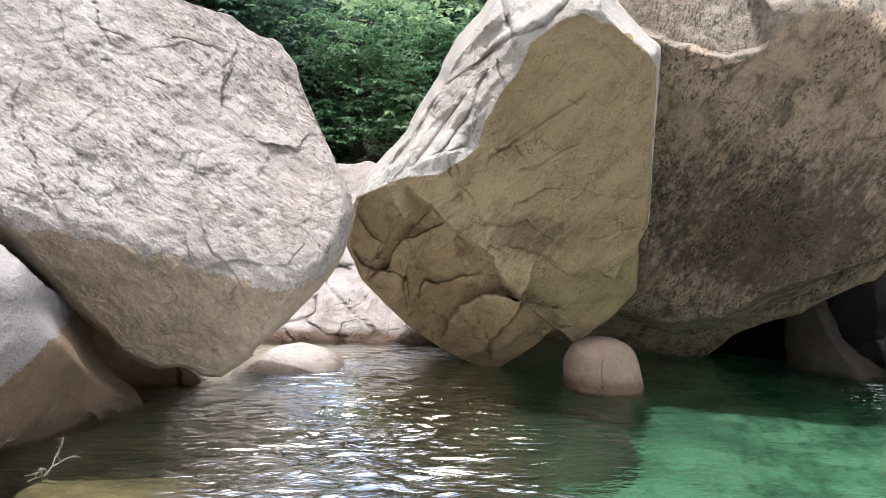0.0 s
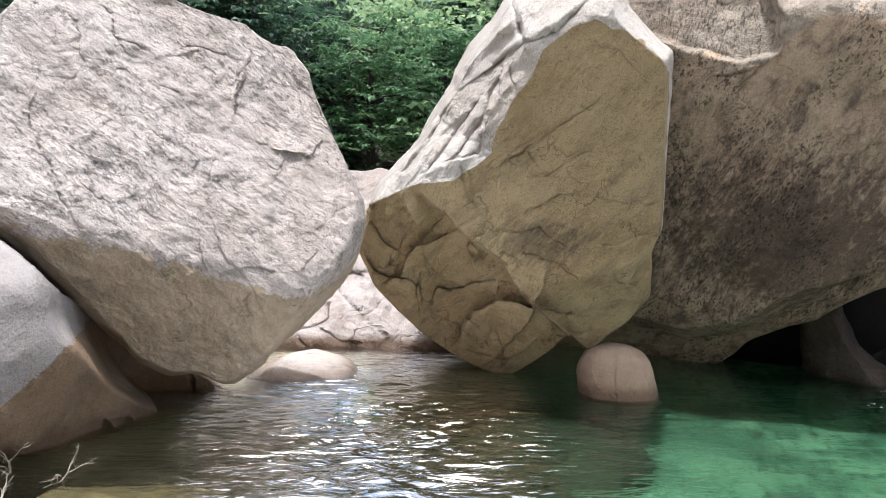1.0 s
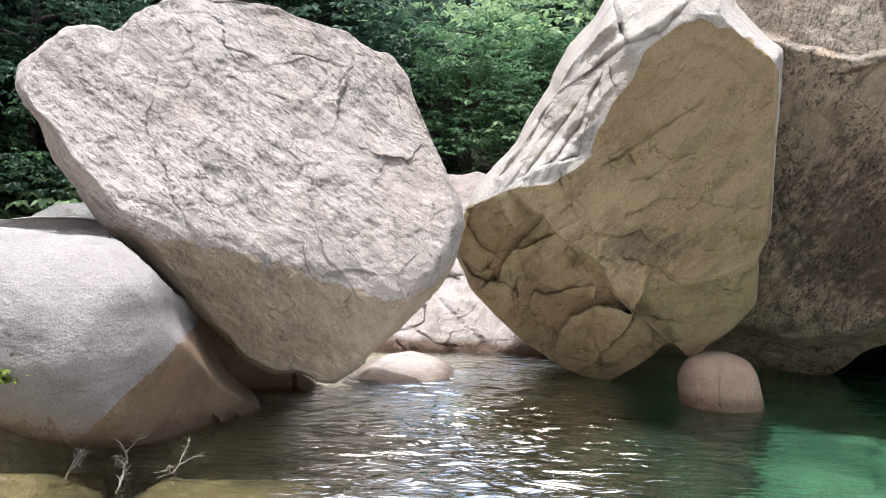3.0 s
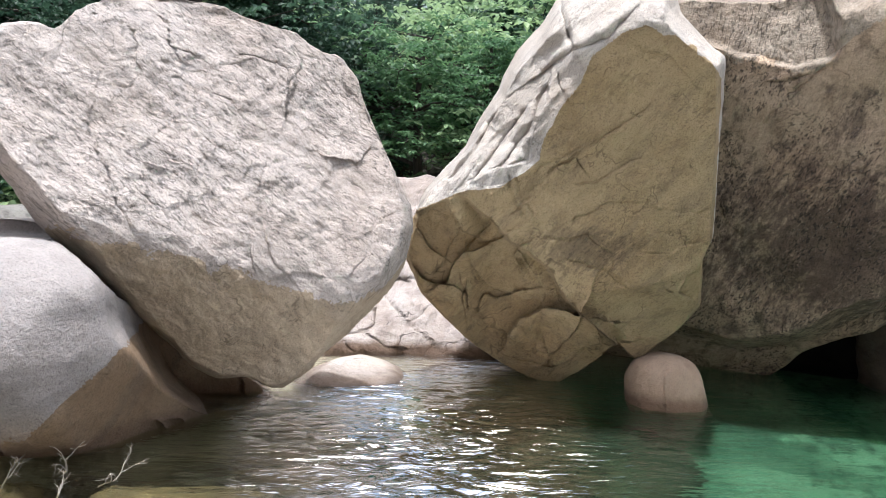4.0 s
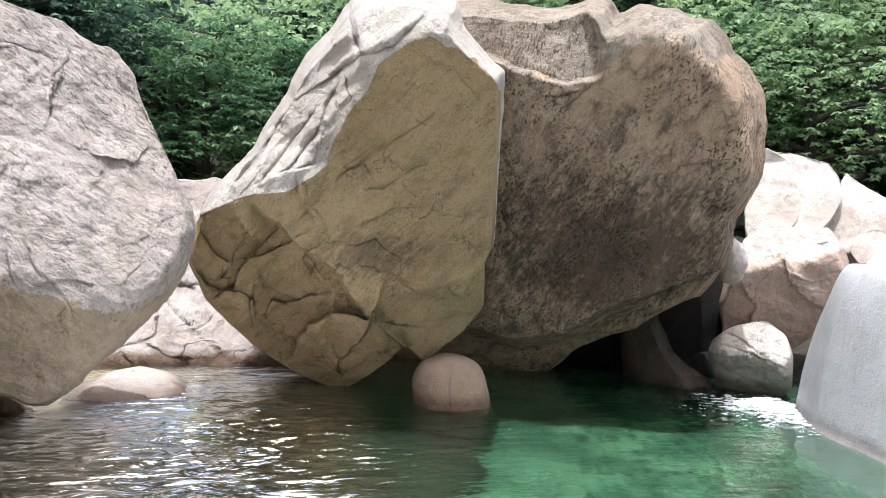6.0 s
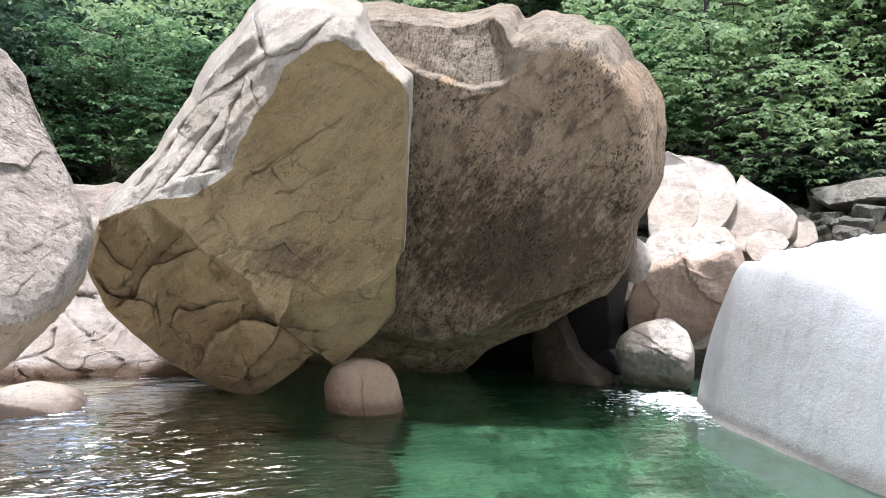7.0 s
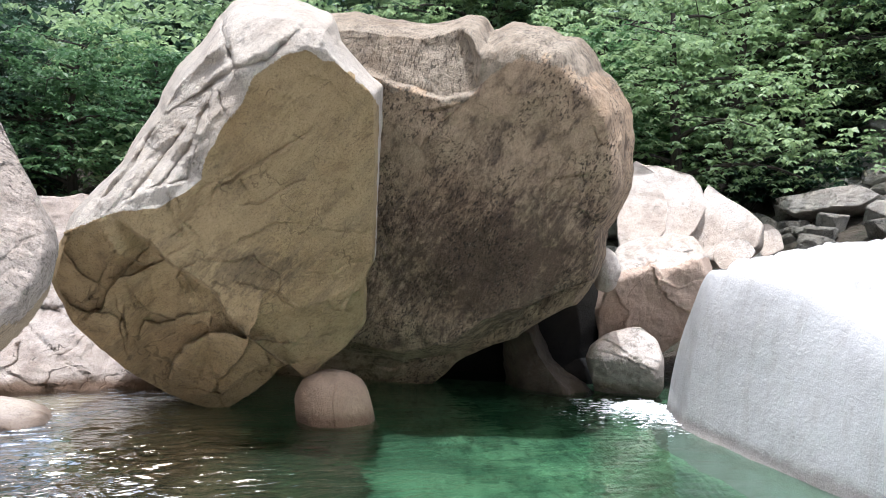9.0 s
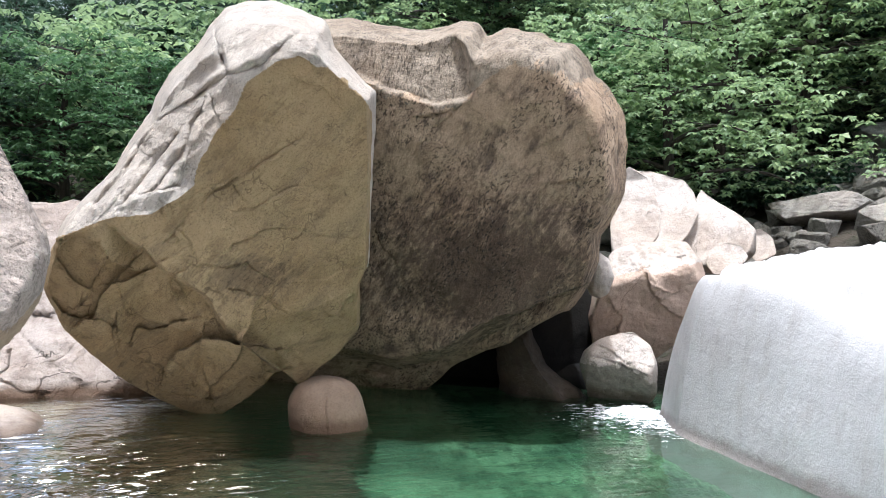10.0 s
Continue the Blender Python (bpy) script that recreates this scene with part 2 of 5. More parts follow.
def ground_material():
    mat, nt, bsdf = blank("forest_soil_and_river_sand")
    pos = nt.nodes.new("ShaderNodeNewGeometry").outputs["Position"]
    up = nt.nodes.new("ShaderNodeSeparateXYZ")
    nt.links.new(pos, up.inputs[0])
    a = noise_node(nt, pos, 1.3, 6, 0.6)
    b = noise_node(nt, pos, 9.0, 5, 0.6)
    soil = lerp_colour(nt, ramp(nt, a, 0.35, 0.65), (0.035, 0.028, 0.018), (0.07, 0.055, 0.04))
    soil = lerp_colour(nt, math_node(nt, "MULTIPLY", ramp(nt, b, 0.5, 0.7), 0.6), soil, (0.03, 0.045, 0.015))
    bed = lerp_colour(nt, ramp(nt, a, 0.4, 0.62), (0.08, 0.135, 0.082), (0.205, 0.285, 0.18))
    bed = lerp_colour(nt, math_node(nt, "MULTIPLY", ramp(nt, b, 0.48, 0.68), 0.8), bed, (0.02, 0.045, 0.024))
    # near-black over the west bed puts the pool's deep shade into its colour
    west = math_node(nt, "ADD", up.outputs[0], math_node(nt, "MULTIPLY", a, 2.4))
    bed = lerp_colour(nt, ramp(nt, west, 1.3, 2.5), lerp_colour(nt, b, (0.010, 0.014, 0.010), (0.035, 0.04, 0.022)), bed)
    shallow = math_node(nt, "SUBTRACT", up.outputs[1], math_node(nt, "MULTIPLY", up.outputs[0], 0.8))
    bed = lerp_colour(nt, ramp(nt, math_node(nt, "ADD", shallow, math_node(nt, "MULTIPLY", a, 1.5)), 8.3, 9.8), bed, lerp_colour(nt, b, (0.34, 0.28, 0.19), (0.50, 0.44, 0.33)))
    # pale rock on the unseen near bank, added to bounce warm light
    rock = lerp_colour(nt, ramp(nt, b, 0.35, 0.65), (0.50, 0.445, 0.39), (0.38, 0.325, 0.27))
    edge = math_node(nt, "ADD", up.outputs[1], math_node(nt, "MULTIPLY", a, 5.0))
    soil = lerp_colour(nt, math_node(nt, "MAXIMUM", ramp(nt, edge, 8.0, 10.0), ramp(nt, edge, -0.5, -3.5)), rock, soil)
    colour = lerp_colour(nt, ramp(nt, up.outputs[2], -0.3, 0.1), bed, soil)
    nt.links.new(colour, bsdf.inputs["Base Color"])
    bsdf.inputs["Roughness"].default_value = 0.95
    bump = nt.nodes.new("ShaderNodeBump")
    bump.inputs["Distance"].default_value = 0.15
    nt.links.new(b, bump.inputs["Height"])
    nt.links.new(bump.outputs[0], bsdf.inputs["Normal"])
    return mat


def water_material():
    mat, nt, bsdf = blank("clear_green_water")
    nt.nodes.remove(bsdf)
    pos = nt.nodes.new("ShaderNodeNewGeometry").outputs["Position"]
    clear = nt.nodes.new("ShaderNodeBsdfRefraction")
    where = nt.nodes.new("ShaderNodeSeparateXYZ")
    nt.links.new(pos, where.inputs[0])
    shallow = math_node(nt, "SUBTRACT", where.outputs[1], math_node(nt, "MULTIPLY", where.outputs[0], 0.8))
    tint = lerp_colour(nt, ramp(nt, where.outputs[0], -1.7, -0.4), (0.84, 0.86, 0.72), (0.50, 0.76, 0.63))
    nt.links.new(lerp_colour(nt, ramp(nt, shallow, 7.8, 9.6), tint, (0.90, 0.92, 0.86)), clear.inputs["Color"])
    clear.inputs["IOR"].default_value = 1.33
    clear.inputs["Roughness"].default_value = 0.02
    gloss = nt.nodes.new("ShaderNodeBsdfGlossy")
    gloss.inputs["Roughness"].default_value = 0.01
    gloss.inputs["Color"].default_value = (1, 1, 1, 1)
    small = noise_node(nt, mapped(nt, pos, (1.1, 2.5, 1), (0, 0, 8)), 2.0, 2, 0.5, 0.7)
    tiny = noise_node(nt, mapped(nt, pos, (1.2, 2.0, 1), (0, 0, -14)), 9.0, 2, 0.5, 0.5)
    spot = nt.nodes.new("ShaderNodeVectorMath")
    spot.operation = "DISTANCE"
    nt.links.new(mapped(nt, pos, (1, 0.6, 1)), spot.inputs[0])
    spot.inputs[1].default_value = (-0.45, 4.1, 0)
    calm = math_node(nt, "SUBTRACT", 1.25, math_node(nt, "ADD", math_node(nt, "MULTIPLY", spot.outputs["Value"], 0.33), math_node(nt, "MULTIPLY", noise_node(nt, pos, 0.8, 2), 0.3)))
    crisp = noise_node(nt, mapped(nt, pos, (2.2, 7.5, 1), (0, 0, 6)), 1.0, 3, 0.55, 1.0)
    height = math_node(nt, "ADD", math_node(nt, "MULTIPLY", small, 0.7), math_node(nt, "MULTIPLY", tiny, 0.14))
    height = math_node(nt, "ADD", height, math_node(nt, "MULTIPLY", crisp, 0.9))
    height = math_node(nt, "MULTIPLY", height, math_node(nt, "ADD", 0.14, math_node(nt, "MULTIPLY", ramp(nt, calm, 0.1, 0.8), 1.0)))
    bump = nt.nodes.new("ShaderNodeBump")
    bump.inputs["Strength"].default_value = 1.0
    bump.inputs["Distance"].default_value = 0.042
    nt.links.new(height, bump.inputs["Height"])
    nt.links.new(bump.outputs[0], gloss.inputs["Normal"])
    nt.links.new(bump.outputs[0], clear.inputs["Normal"])
    fresnel = nt.nodes.new("ShaderNodeFresnel")
    fresnel.inputs["IOR"].default_value = 1.42
    nt.links.new(bump.outputs[0], fresnel.inputs["Normal"])
    mix = nt.nodes.new("ShaderNodeMixShader")
    # extra gloss masked to mid-pool, put in to stand for the sky's glare
    added_glare = math_node(nt, "MULTIPLY", ramp(nt, calm, 0.15, 0.75), 0.62)
    reach = math_node(nt, "ADD", where.outputs[0], math_node(nt, "MULTIPLY", math_node(nt, "SUBTRACT", crisp, 0.5), 1.1))
    added_glare = math_node(nt, "MULTIPLY", added_glare, math_node(nt, "MULTIPLY", ramp(nt, reach, -2.0, -1.35), ramp(nt, reach, 1.1, 0.4)))
    nt.links.new(math_node(nt, "MAXIMUM", fresnel.outputs[0], added_glare), mix.inputs[0])
    nt.links.new(clear.outputs[0], mix.inputs[1])
    nt.links.new(gloss.outputs[0], mix.inputs[2])
    nt.links.new(mix.outputs[0], nt.nodes["Material Output"].inputs[0])
    return mat


def leaf_material(name, dark, bright):
    mat, nt, bsdf = blank(name)
    geo = nt.nodes.new("ShaderNodeNewGeometry")
    info = nt.nodes.new("ShaderNodeObjectInfo")
    patchy = noise_node(nt, geo.outputs["Position"], 0.6, 3)
    pick = math_node(nt, "ADD", math_node(nt, "MULTIPLY", geo.outputs["Random Per Island"], 0.5), math_node(nt, "MULTIPLY", patchy, 0.6))
    pick = math_node(nt, "ADD", pick, math_node(nt, "MULTIPLY", math_node(nt, "SUBTRACT", info.outputs["Random"], 0.5), 0.4), clamp=True)
    colour = lerp_colour(nt, pick, dark, bright)
    nt.links.new(colour, bsdf.inputs["Base Color"])
    bsdf.inputs["Roughness"].default_value = 0.5
    through_leaf = nt.nodes.new("ShaderNodeBsdfTranslucent")
    nt.links.new(colour, through_leaf.inputs[0])
    mix = nt.nodes.new("ShaderNodeMixShader")
    mix.inputs[0].default_value = 0.5
    nt.links.new(bsdf.outputs[0], mix.inputs[1])
    nt.links.new(through_leaf.outputs[0], mix.inputs[2])
    nt.links.new(mix.outputs[0], nt.nodes["Material Output"].inputs[0])
    return mat


def bark_material(name, dark, pale):
    mat, nt, bsdf = blank(name)
    pos = nt.nodes.new("ShaderNodeNewGeometry").outputs["Position"]
    n = noise_node(nt, mapped(nt, pos, (6, 6, 1.2)), 3.0, 6, 0.65)
    nt.links.new(lerp_colour(nt, ramp(nt, n, 0.35, 0.65), dark, pale), bsdf.inputs["Base Color"])
    bsdf.inputs["Roughness"].default_value = 0.9
    bump = nt.nodes.new("ShaderNodeBump")
    bump.inputs["Distance"].default_value = 0.03
    nt.links.new(n, bump.inputs["Height"])
    nt.links.new(bump.outputs[0], bsdf.inputs["Normal"])
    return mat


def foam_material():
    mat, nt, bsdf = blank("white_water_foam")
    bsdf.inputs["Base Color"].default_value = (0.85, 0.88, 0.9, 1)
    bsdf.inputs["Roughness"].default_value = 0.35
    bsdf.inputs["Alpha"].default_value = 0.6
    return mat


GROUND, WATER, FOAM = ground_material(), water_material(), foam_material()
LEAF = leaf_material("green_leaf", (0.018, 0.043, 0.030), (0.065, 0.122, 0.070))
# pale enough to carry the haze over the right-hand trees in its colour
LEAF_PALE = leaf_material("pale_green_leaf", (0.125, 0.215, 0.125), (0.385, 0.51, 0.25))
LEAF_MID = leaf_material("fresh_green_leaf", (0.048, 0.11, 0.054), (0.165, 0.29, 0.125))
LEAF_MOSS = leaf_material("yellow_green_leaf", (0.14, 0.20, 0.03), (0.30, 0.36, 0.06))
BARK = bark_material("dark_bark", (0.022, 0.018, 0.014), (0.06, 0.048, 0.038))
DRY = bark_material("dry_grey_twig", (0.20, 0.17, 0.13), (0.42, 0.38, 0.31))

# ---- shape tools ----
GRAD = np.random.default_rng(7).normal(size=(256, 3))
GRAD /= np.linalg.norm(GRAD, axis=1)[:, None]
PERM = np.random.default_rng(8).permutation(256)


def perlin(p):
    """Gradient noise, about -0.7 to 0.7, at an array of places."""
    if len(p) > 40000:
        return np.concatenate([perlin(q) for q in np.array_split(p, len(p) // 30000 + 1)])
    i = np.floor(p).astype(int)
    f = p - i
    w = f * f * f * (f * (f * 6 - 15) + 10)
    total = np.zeros(len(p))
    for dx in (0, 1):
        for dy in (0, 1):
            for dz in (0, 1):
                h = PERM[(PERM[(PERM[(i[:, 0] + dx) & 255] + i[:, 1] + dy) & 255] + i[:, 2] + dz) & 255]
                d = ((f - (dx, dy, dz)) * GRAD[h]).sum(1)
                total += d * (w[:, 0] if dx else 1 - w[:, 0]) * (w[:, 1] if dy else 1 - w[:, 1]) * (w[:, 2] if dz else 1 - w[:, 2])
    return total


def fbm(p, octaves=4, gain=0.5):
    total, amp = np.zeros(len(p)), 1.0
    for k in range(octaves):
        total += amp * perlin(p * 2 ** k + 17.3 * k)
        amp *= gain
    return total


def smooth01(x, low, high):
    t = np.clip((x - low) / (high - low), 0, 1)
    return t * t * (3 - 2 * t)


def soft_min(a, b, k):
    h = np.clip(0.5 + 0.5 * (b - a) / k, 0, 1)
    return b * (1 - h) + a * h - k * h * (1 - h)


def line_distance(u, z, line):
    """Distance to a polyline and the side of it (plus on its left)."""
    best, side = np.full(len(u), 1e9), np.zeros(len(u))
    for (a, b), (c, d) in zip(line, line[1:]):
        ex, ez = c - a, d - b
        k = np.clip(((u - a) * ex + (z - b) * ez) / (ex * ex + ez * ez), 0, 1)
        gap = np.hypot(u - a - k * ex, z - b - k * ez)
        near = gap < best
        best[near] = gap[near]
        side[near] = np.sign(ex * (z - b) - ez * (u - a))[near]
    return best, side


def broken(u, z, size, seed, wedge=0.5, step=0.3):
    """Angular broken rock: each cell of a warped jittered net is a tilted plane, with steps between the cells."""
    spot = np.stack([u / size, z / size, u * 0 + seed], 1)
    a = u / size + 0.35 * fbm(spot * 0.9, 3, 0.55)
    b = z / size + 0.35 * fbm(spot * 0.9 + 7.7, 3, 0.55)
    ia, ib = np.floor(a).astype(int), np.floor(b).astype(int)
    best, out = np.full(len(u), 1e9), np.zeros(len(u))
    for da in (-1, 0, 1):
        for db in (-1, 0, 1):
            ca, cb = ia + da, ib + db
            h = PERM[(PERM[(ca + int(seed * 13)) & 255] + cb) & 255]
            qa, qb = ca + 0.5 + 0.45 * GRAD[h, 0], cb + 0.5 + 0.45 * GRAD[h, 1]
            gap = (a - qa) ** 2 + (b - qb) ** 2
            g = GRAD[PERM[h]]
            near = gap < best
            best[near] = gap[near]
            out[near] = (step * g[:, 2] + wedge * ((a - qa) * g[:, 0] + (b - qb) * g[:, 1]))[near]
    return out * size


def mesh_object(name, verts, faces, material, parent=None, smooth=True):
    me = bpy.data.meshes.new(name)
    me.from_pydata(np.asarray(verts).tolist(), [], faces if isinstance(faces, list) else faces.tolist())
    me.materials.append(material)
    if smooth:
        me.shade_smooth()
    me.update()
    ob = new(name, me)
    if parent:
        ob.parent = parent
    return ob


def normals_of(v, quads):
    a, b, c, d = (v[quads[:, k]] for k in range(4))
    n = np.cross(c - a, d - b)
    out = np.zeros_like(v)
    for k in range(4):
        for axis in range(3):
            out[:, axis] += np.bincount(quads[:, k], n[:, axis], len(v))
    return out / (np.linalg.norm(out, axis=1)[:, None] + 1e-12)


def grid_quads(rows, cols, closed=True):
    r, c = np.meshgrid(np.arange(rows - 1), np.arange(cols if closed else cols - 1), indexing="ij")
    d = (c + 1) % cols
    return np.stack([r * cols + c, (r + 1) * cols + c, (r + 1) * cols + d, r * cols + d], -1).reshape(-1, 4)


def boulder(name, azimuth, distance, outline, material, front=1.0, back=1.2, heart=None, facets=(), soft=0.08, steps=(), cracks=(),
            around=260, rings=70, lump=0.06, rough=0.02, groove=0.0, dip=35.0, seed=0.0, bow=2.4, corner=0.05, hook=None, second=None, area=None, ledges=(), fray=0.10, chips=(), open_wide=1.0):
    """A boulder with the given outline as seen from the camera (metres across and up), bulging by front and back
    and tapered towards the eye to fit that view, cut by facets (front, per metre across, per metre up), with stepped
    ledges (line, height, width) and cracks (line, depth, width)."""
    a = radians(azimuth)
    n, right = np.array([math.sin(a), math.cos(a), 0]), np.array([math.cos(a), -math.sin(a), 0])
    pts = np.array(outline + outline[:1], float)
    run = np.r_[0, np.cumsum(np.hypot(*np.diff(pts, axis=0).T))]
    s = np.linspace(0, run[-1], around, endpoint=False)
    rim = np.stack([np.interp(s, run, pts[:, k]) for k in (0, 1)], 1)
    width = max(1, corner / (run[-1] / around))
    ker = np.exp(-0.5 * (np.arange(-12, 13) / width) ** 2)
    ker /= ker.sum()
    rim = sum(k * np.roll(rim, j, axis=0) for j, k in zip(range(-12, 13), ker))
    mid = np.array(heart) if heart else rim.mean(0)
    steps_in = np.sin(np.linspace(0.012, 1, rings) * math.pi / 2)
    back_rings = max(8, rings // 4)
    steps_out = np.sin(np.linspace(1, 0.03, back_rings) * math.pi / 2)[1:]
    u, z, w = [], [], []
    for k in steps_in:
        q = mid + (rim - mid) * k
        f = np.full(around, front * (1 - k ** bow) ** 0.5 if k < 1 else 0.0)
        u.append(q[:, 0]), z.append(q[:, 1]), w.append(f)
    u, z, w = np.concatenate(u), np.concatenate(z), np.concatenate(w)
    hold = np.repeat(np.clip((1 - steps_in) * 8, 0, 1), around)
    for c0, cu, cz in facets:
        w = soft_min(w, c0 + cu * u + cz * z, soft)
    w = np.maximum(w, -0.75 * back)
    for line, high, wide in steps:
        gap, side = line_distance(u, z, line)
        w -= high * smooth01(gap * side, -wide * 0.3, wide)
    if hook:
        w = hook(u, z, w)
    if cracks or ledges:
        spot = np.stack([u * 5 + seed, z * 5, u * 0 + 3.3], 1)
        ua, za = u + 0.05 * fbm(spot, 3, 0.6), z + 0.05 * fbm(spot + 9.1, 3, 0.6)
        vary = hold * np.clip(0.75 + 1.3 * perlin(spot * 0.7 + 4.4), 0.05, 1.6)
    for line, deep, wide in cracks:
        low, high = np.min(line, 0) - 0.25, np.max(line, 0) + 0.25
        on = np.flatnonzero((ua > low[0]) & (ua < high[0]) & (za > low[1]) & (za < high[1]))
        gap, side = line_distance(ua[on], za[on], line)
        w[on] -= vary[on] * deep * open_wide * (0.7 * np.exp(-(gap / (0.6 * wide)) ** 2) - 0.55 * np.exp(-gap / (5 * wide)) * (side > 0))
    for size, amount in chips:
        w += hold * amount * broken(u, z, size, seed + size)
    for line, high, reach in ledges:
        gap, side = line_distance(ua, za, line)
        w += vary * high * np.exp(-gap / reach) * (side > 0)
    w = np.maximum(w, -0.8 * back)
    # scaled with distance from the eye, so the outline fits the camera's view
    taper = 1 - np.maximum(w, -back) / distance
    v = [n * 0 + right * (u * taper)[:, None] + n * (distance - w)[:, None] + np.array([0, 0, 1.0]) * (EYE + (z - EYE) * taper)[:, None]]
    for k in steps_out:
        q = mid + (rim - mid) * k
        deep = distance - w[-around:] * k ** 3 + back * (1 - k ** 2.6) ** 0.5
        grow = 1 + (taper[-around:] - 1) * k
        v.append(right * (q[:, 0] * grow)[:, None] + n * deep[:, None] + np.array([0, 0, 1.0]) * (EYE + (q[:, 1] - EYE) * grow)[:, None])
    v = np.concatenate(v)
    rows = rings + back_rings - 1
    quads = grid_quads(rows, around)
    nrm = normals_of(v, quads)
    p = v + seed * 11.7
    chip = fbm(p * 2.3 + 5.5, 4, 0.55)
    move = lump * fbm(p * 0.9, 3) * 1.6 + rough * fbm(p * 4.5, 5, 0.62) - rough * 1.6 * np.abs(chip)
    if groove:
        d = radians(dip)
        across = p @ (right * math.sin(d) + np.array([0, 0, math.cos(d)]))
        along = p @ (right * math.cos(d) - np.array([0, 0, math.sin(d)]))
        deep = p @ n
        bend = 0.25 * fbm(p * 1.4, 2)
        g = perlin(np.stack([(across + bend) * 4.0, along * 1.1, deep * 1.5], 1))
        h = fbm(np.stack([(across + bend) * 11, along * 3.5, deep * 5], 1), 3, 0.6)
        move += groove * (0.9 * np.abs(g) - 0.2 + 0.55 * h)
    v = v + nrm * move[:, None]
    front_pole, back_pole = v[:around].mean(0), v[-around:].mean(0)
    v = np.concatenate([v, front_pole[None], back_pole[None]])
    base = np.array([(n * distance)[0], (n * distance)[1], v[:, 2].min()])
    faces = quads[:, ::-1].tolist()
    fp, bp, last = len(v) - 2, len(v) - 1, (rows - 1) * around
    for c in range(around):
        d = (c + 1) % around
        faces.append([fp, d, c])
        faces.append([bp, last + c, last + d])
    ob = mesh_object(name, v - base, faces, material)
    ob.location = base
    if second:
        ob.data.materials.append(second)
        cu, cz = u[quads[:rings * around - around, 0]], z[quads[:rings * around - around, 0]]
        wob = fray * fbm(np.stack([cu * 3.5, cz * 3.5, cu * 0 + 1.7], 1), 6, 0.75)
        index = np.zeros(len(faces), np.int32)
        index[:len(cu)] = area(cu + wob, cz + wob)
        index[len(cu):len(quads)] = index[len(cu) - around:len(cu)][np.arange(len(quads) - len(cu)) % around]
        ob.data.polygons.foreach_set("material_index", index)
    return ob


def crease(line, top, up, down, side=0.0, round_off=0.02):
    """A front that leans back above a crease and undercuts below it."""
    us, zs = zip(*sorted(line))

    def shape(u, z, w):
        edge = np.interp(u, us, zs)
        over = z - edge + 0.08 * fbm(np.stack([u * 2.6, z * 2.6, u * 0 + 7.7], 1), 4, 0.6)
        f = top + side * u + 0.5 * (down - up) * over - 0.5 * (down + up) * np.sqrt(over ** 2 + round_off ** 2)
        return soft_min(w, f, 0.05)
    return shape


# ---- the ground: pool bed, banks and wooded slopes in one sheet ----
def ground_height(x, y):
    far = np.hypot(x, y)
    p = np.stack([x, y, x * 0], 1)
    # the unseen rise behind the camera is steep to screen off low skylight
    near = 0.28 - 0.42 * np.maximum(y - 0.9, 0) + 0.62 * np.maximum(-y - 3.0, 0)
    backside = 0.62 * (np.minimum(y, 21 + 0.35 * (y - 21)) - 12.6 + 0.9 * np.sin(x * 0.35)) - 0.25 * smooth01(x, 8, 16) * (y - 12.6)
    left = 0.55 * (-x - 6.0 - 0.25 * np.maximum(y - 4, 0))
    right = 0.42 * (x - 6.4)
    h = -1.25 + 0.90 * smooth01(y - 0.8 * x, 7.6, 9.8)
    for other in (near, backside, left, right):
        h = -soft_min(-h, -other, 0.6)
    h = np.where(h > 30, 30 + (h - 30) * 0.25, h)
    h = np.minimum(h, 85)
    return h + 0.16 * fbm(p * 0.7, 4) * smooth01(far, 0.5, 4) + 0.5 * fbm(p * 0.11, 3) * smooth01(far, 12, 30) + 0.05 * fbm(p * 3.1, 2)


def make_ground():
    half = np.sinh(np.linspace(-1, 1, 221) * 4.6) / np.sinh(4.6) * 420
    x, y = np.meshgrid(half + 1.5, half + 6, indexing="ij")
    x, y = x.ravel(), y.ravel()
    v = np.stack([x, y, ground_height(x, y)], 1)
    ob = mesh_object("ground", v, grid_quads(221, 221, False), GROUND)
    return tagged(ob, "dark forest soil slopes and greenish sandy pool bed", "ground", kind="structure")


make_ground()


def make_water():
    xs = np.concatenate([np.linspace(-9, -3.6, 40)[:-1], np.linspace(-3.6, 2.4, 250), np.linspace(2.4, 8.5, 80)[1:]])
    ys = np.concatenate([np.linspace(0.4, 2.9, 20)[:-1], np.linspace(2.9, 8.6, 300), np.linspace(8.6, 16, 40)[1:]])
    x, y = np.meshgrid(xs, ys, indexing="ij")
    x, y = x.ravel(), y.ravel()
    z = 0.010 * fbm(np.stack([x * 1.2 + 0.3 * y, y * 3.2, x * 0], 1), 3)
    # a breeze ruffles the middle of the pool
    lively = np.exp(-((x + 0.45 + 0.10 * (y - 5)) / 1.5) ** 2 - ((y - 5.6) / 3.2) ** 4)
    lively *= smooth01(x, -2.6, -0.9)
    bend = 0.35 * fbm(np.stack([x * 0.8, y * 0.8, x * 0 + 2.0], 1), 2)
    crest = perlin(np.stack([x * 2.0 + bend, (y + 0.12 * x) * 6.0 + bend * 4, x * 0 + 0.7], 1))
    crest = 1.0 - 2.2 * np.abs(crest)
    small = perlin(np.stack([x * 4.6 + 3, (y - 0.2 * x) * 12.0 + bend * 6, x * 0 + 4.7], 1))
    z += lively * (0.030 * crest + 0.024 * small)
    cols = len(ys)
    ob = mesh_object("water", np.stack([x, y, z], 1), grid_quads(len(xs), cols, False), WATER)
    ob.visible_shadow = False
    return tagged(ob, "clear emerald green pool water with small ripples", "water", kind="structure")


make_water()

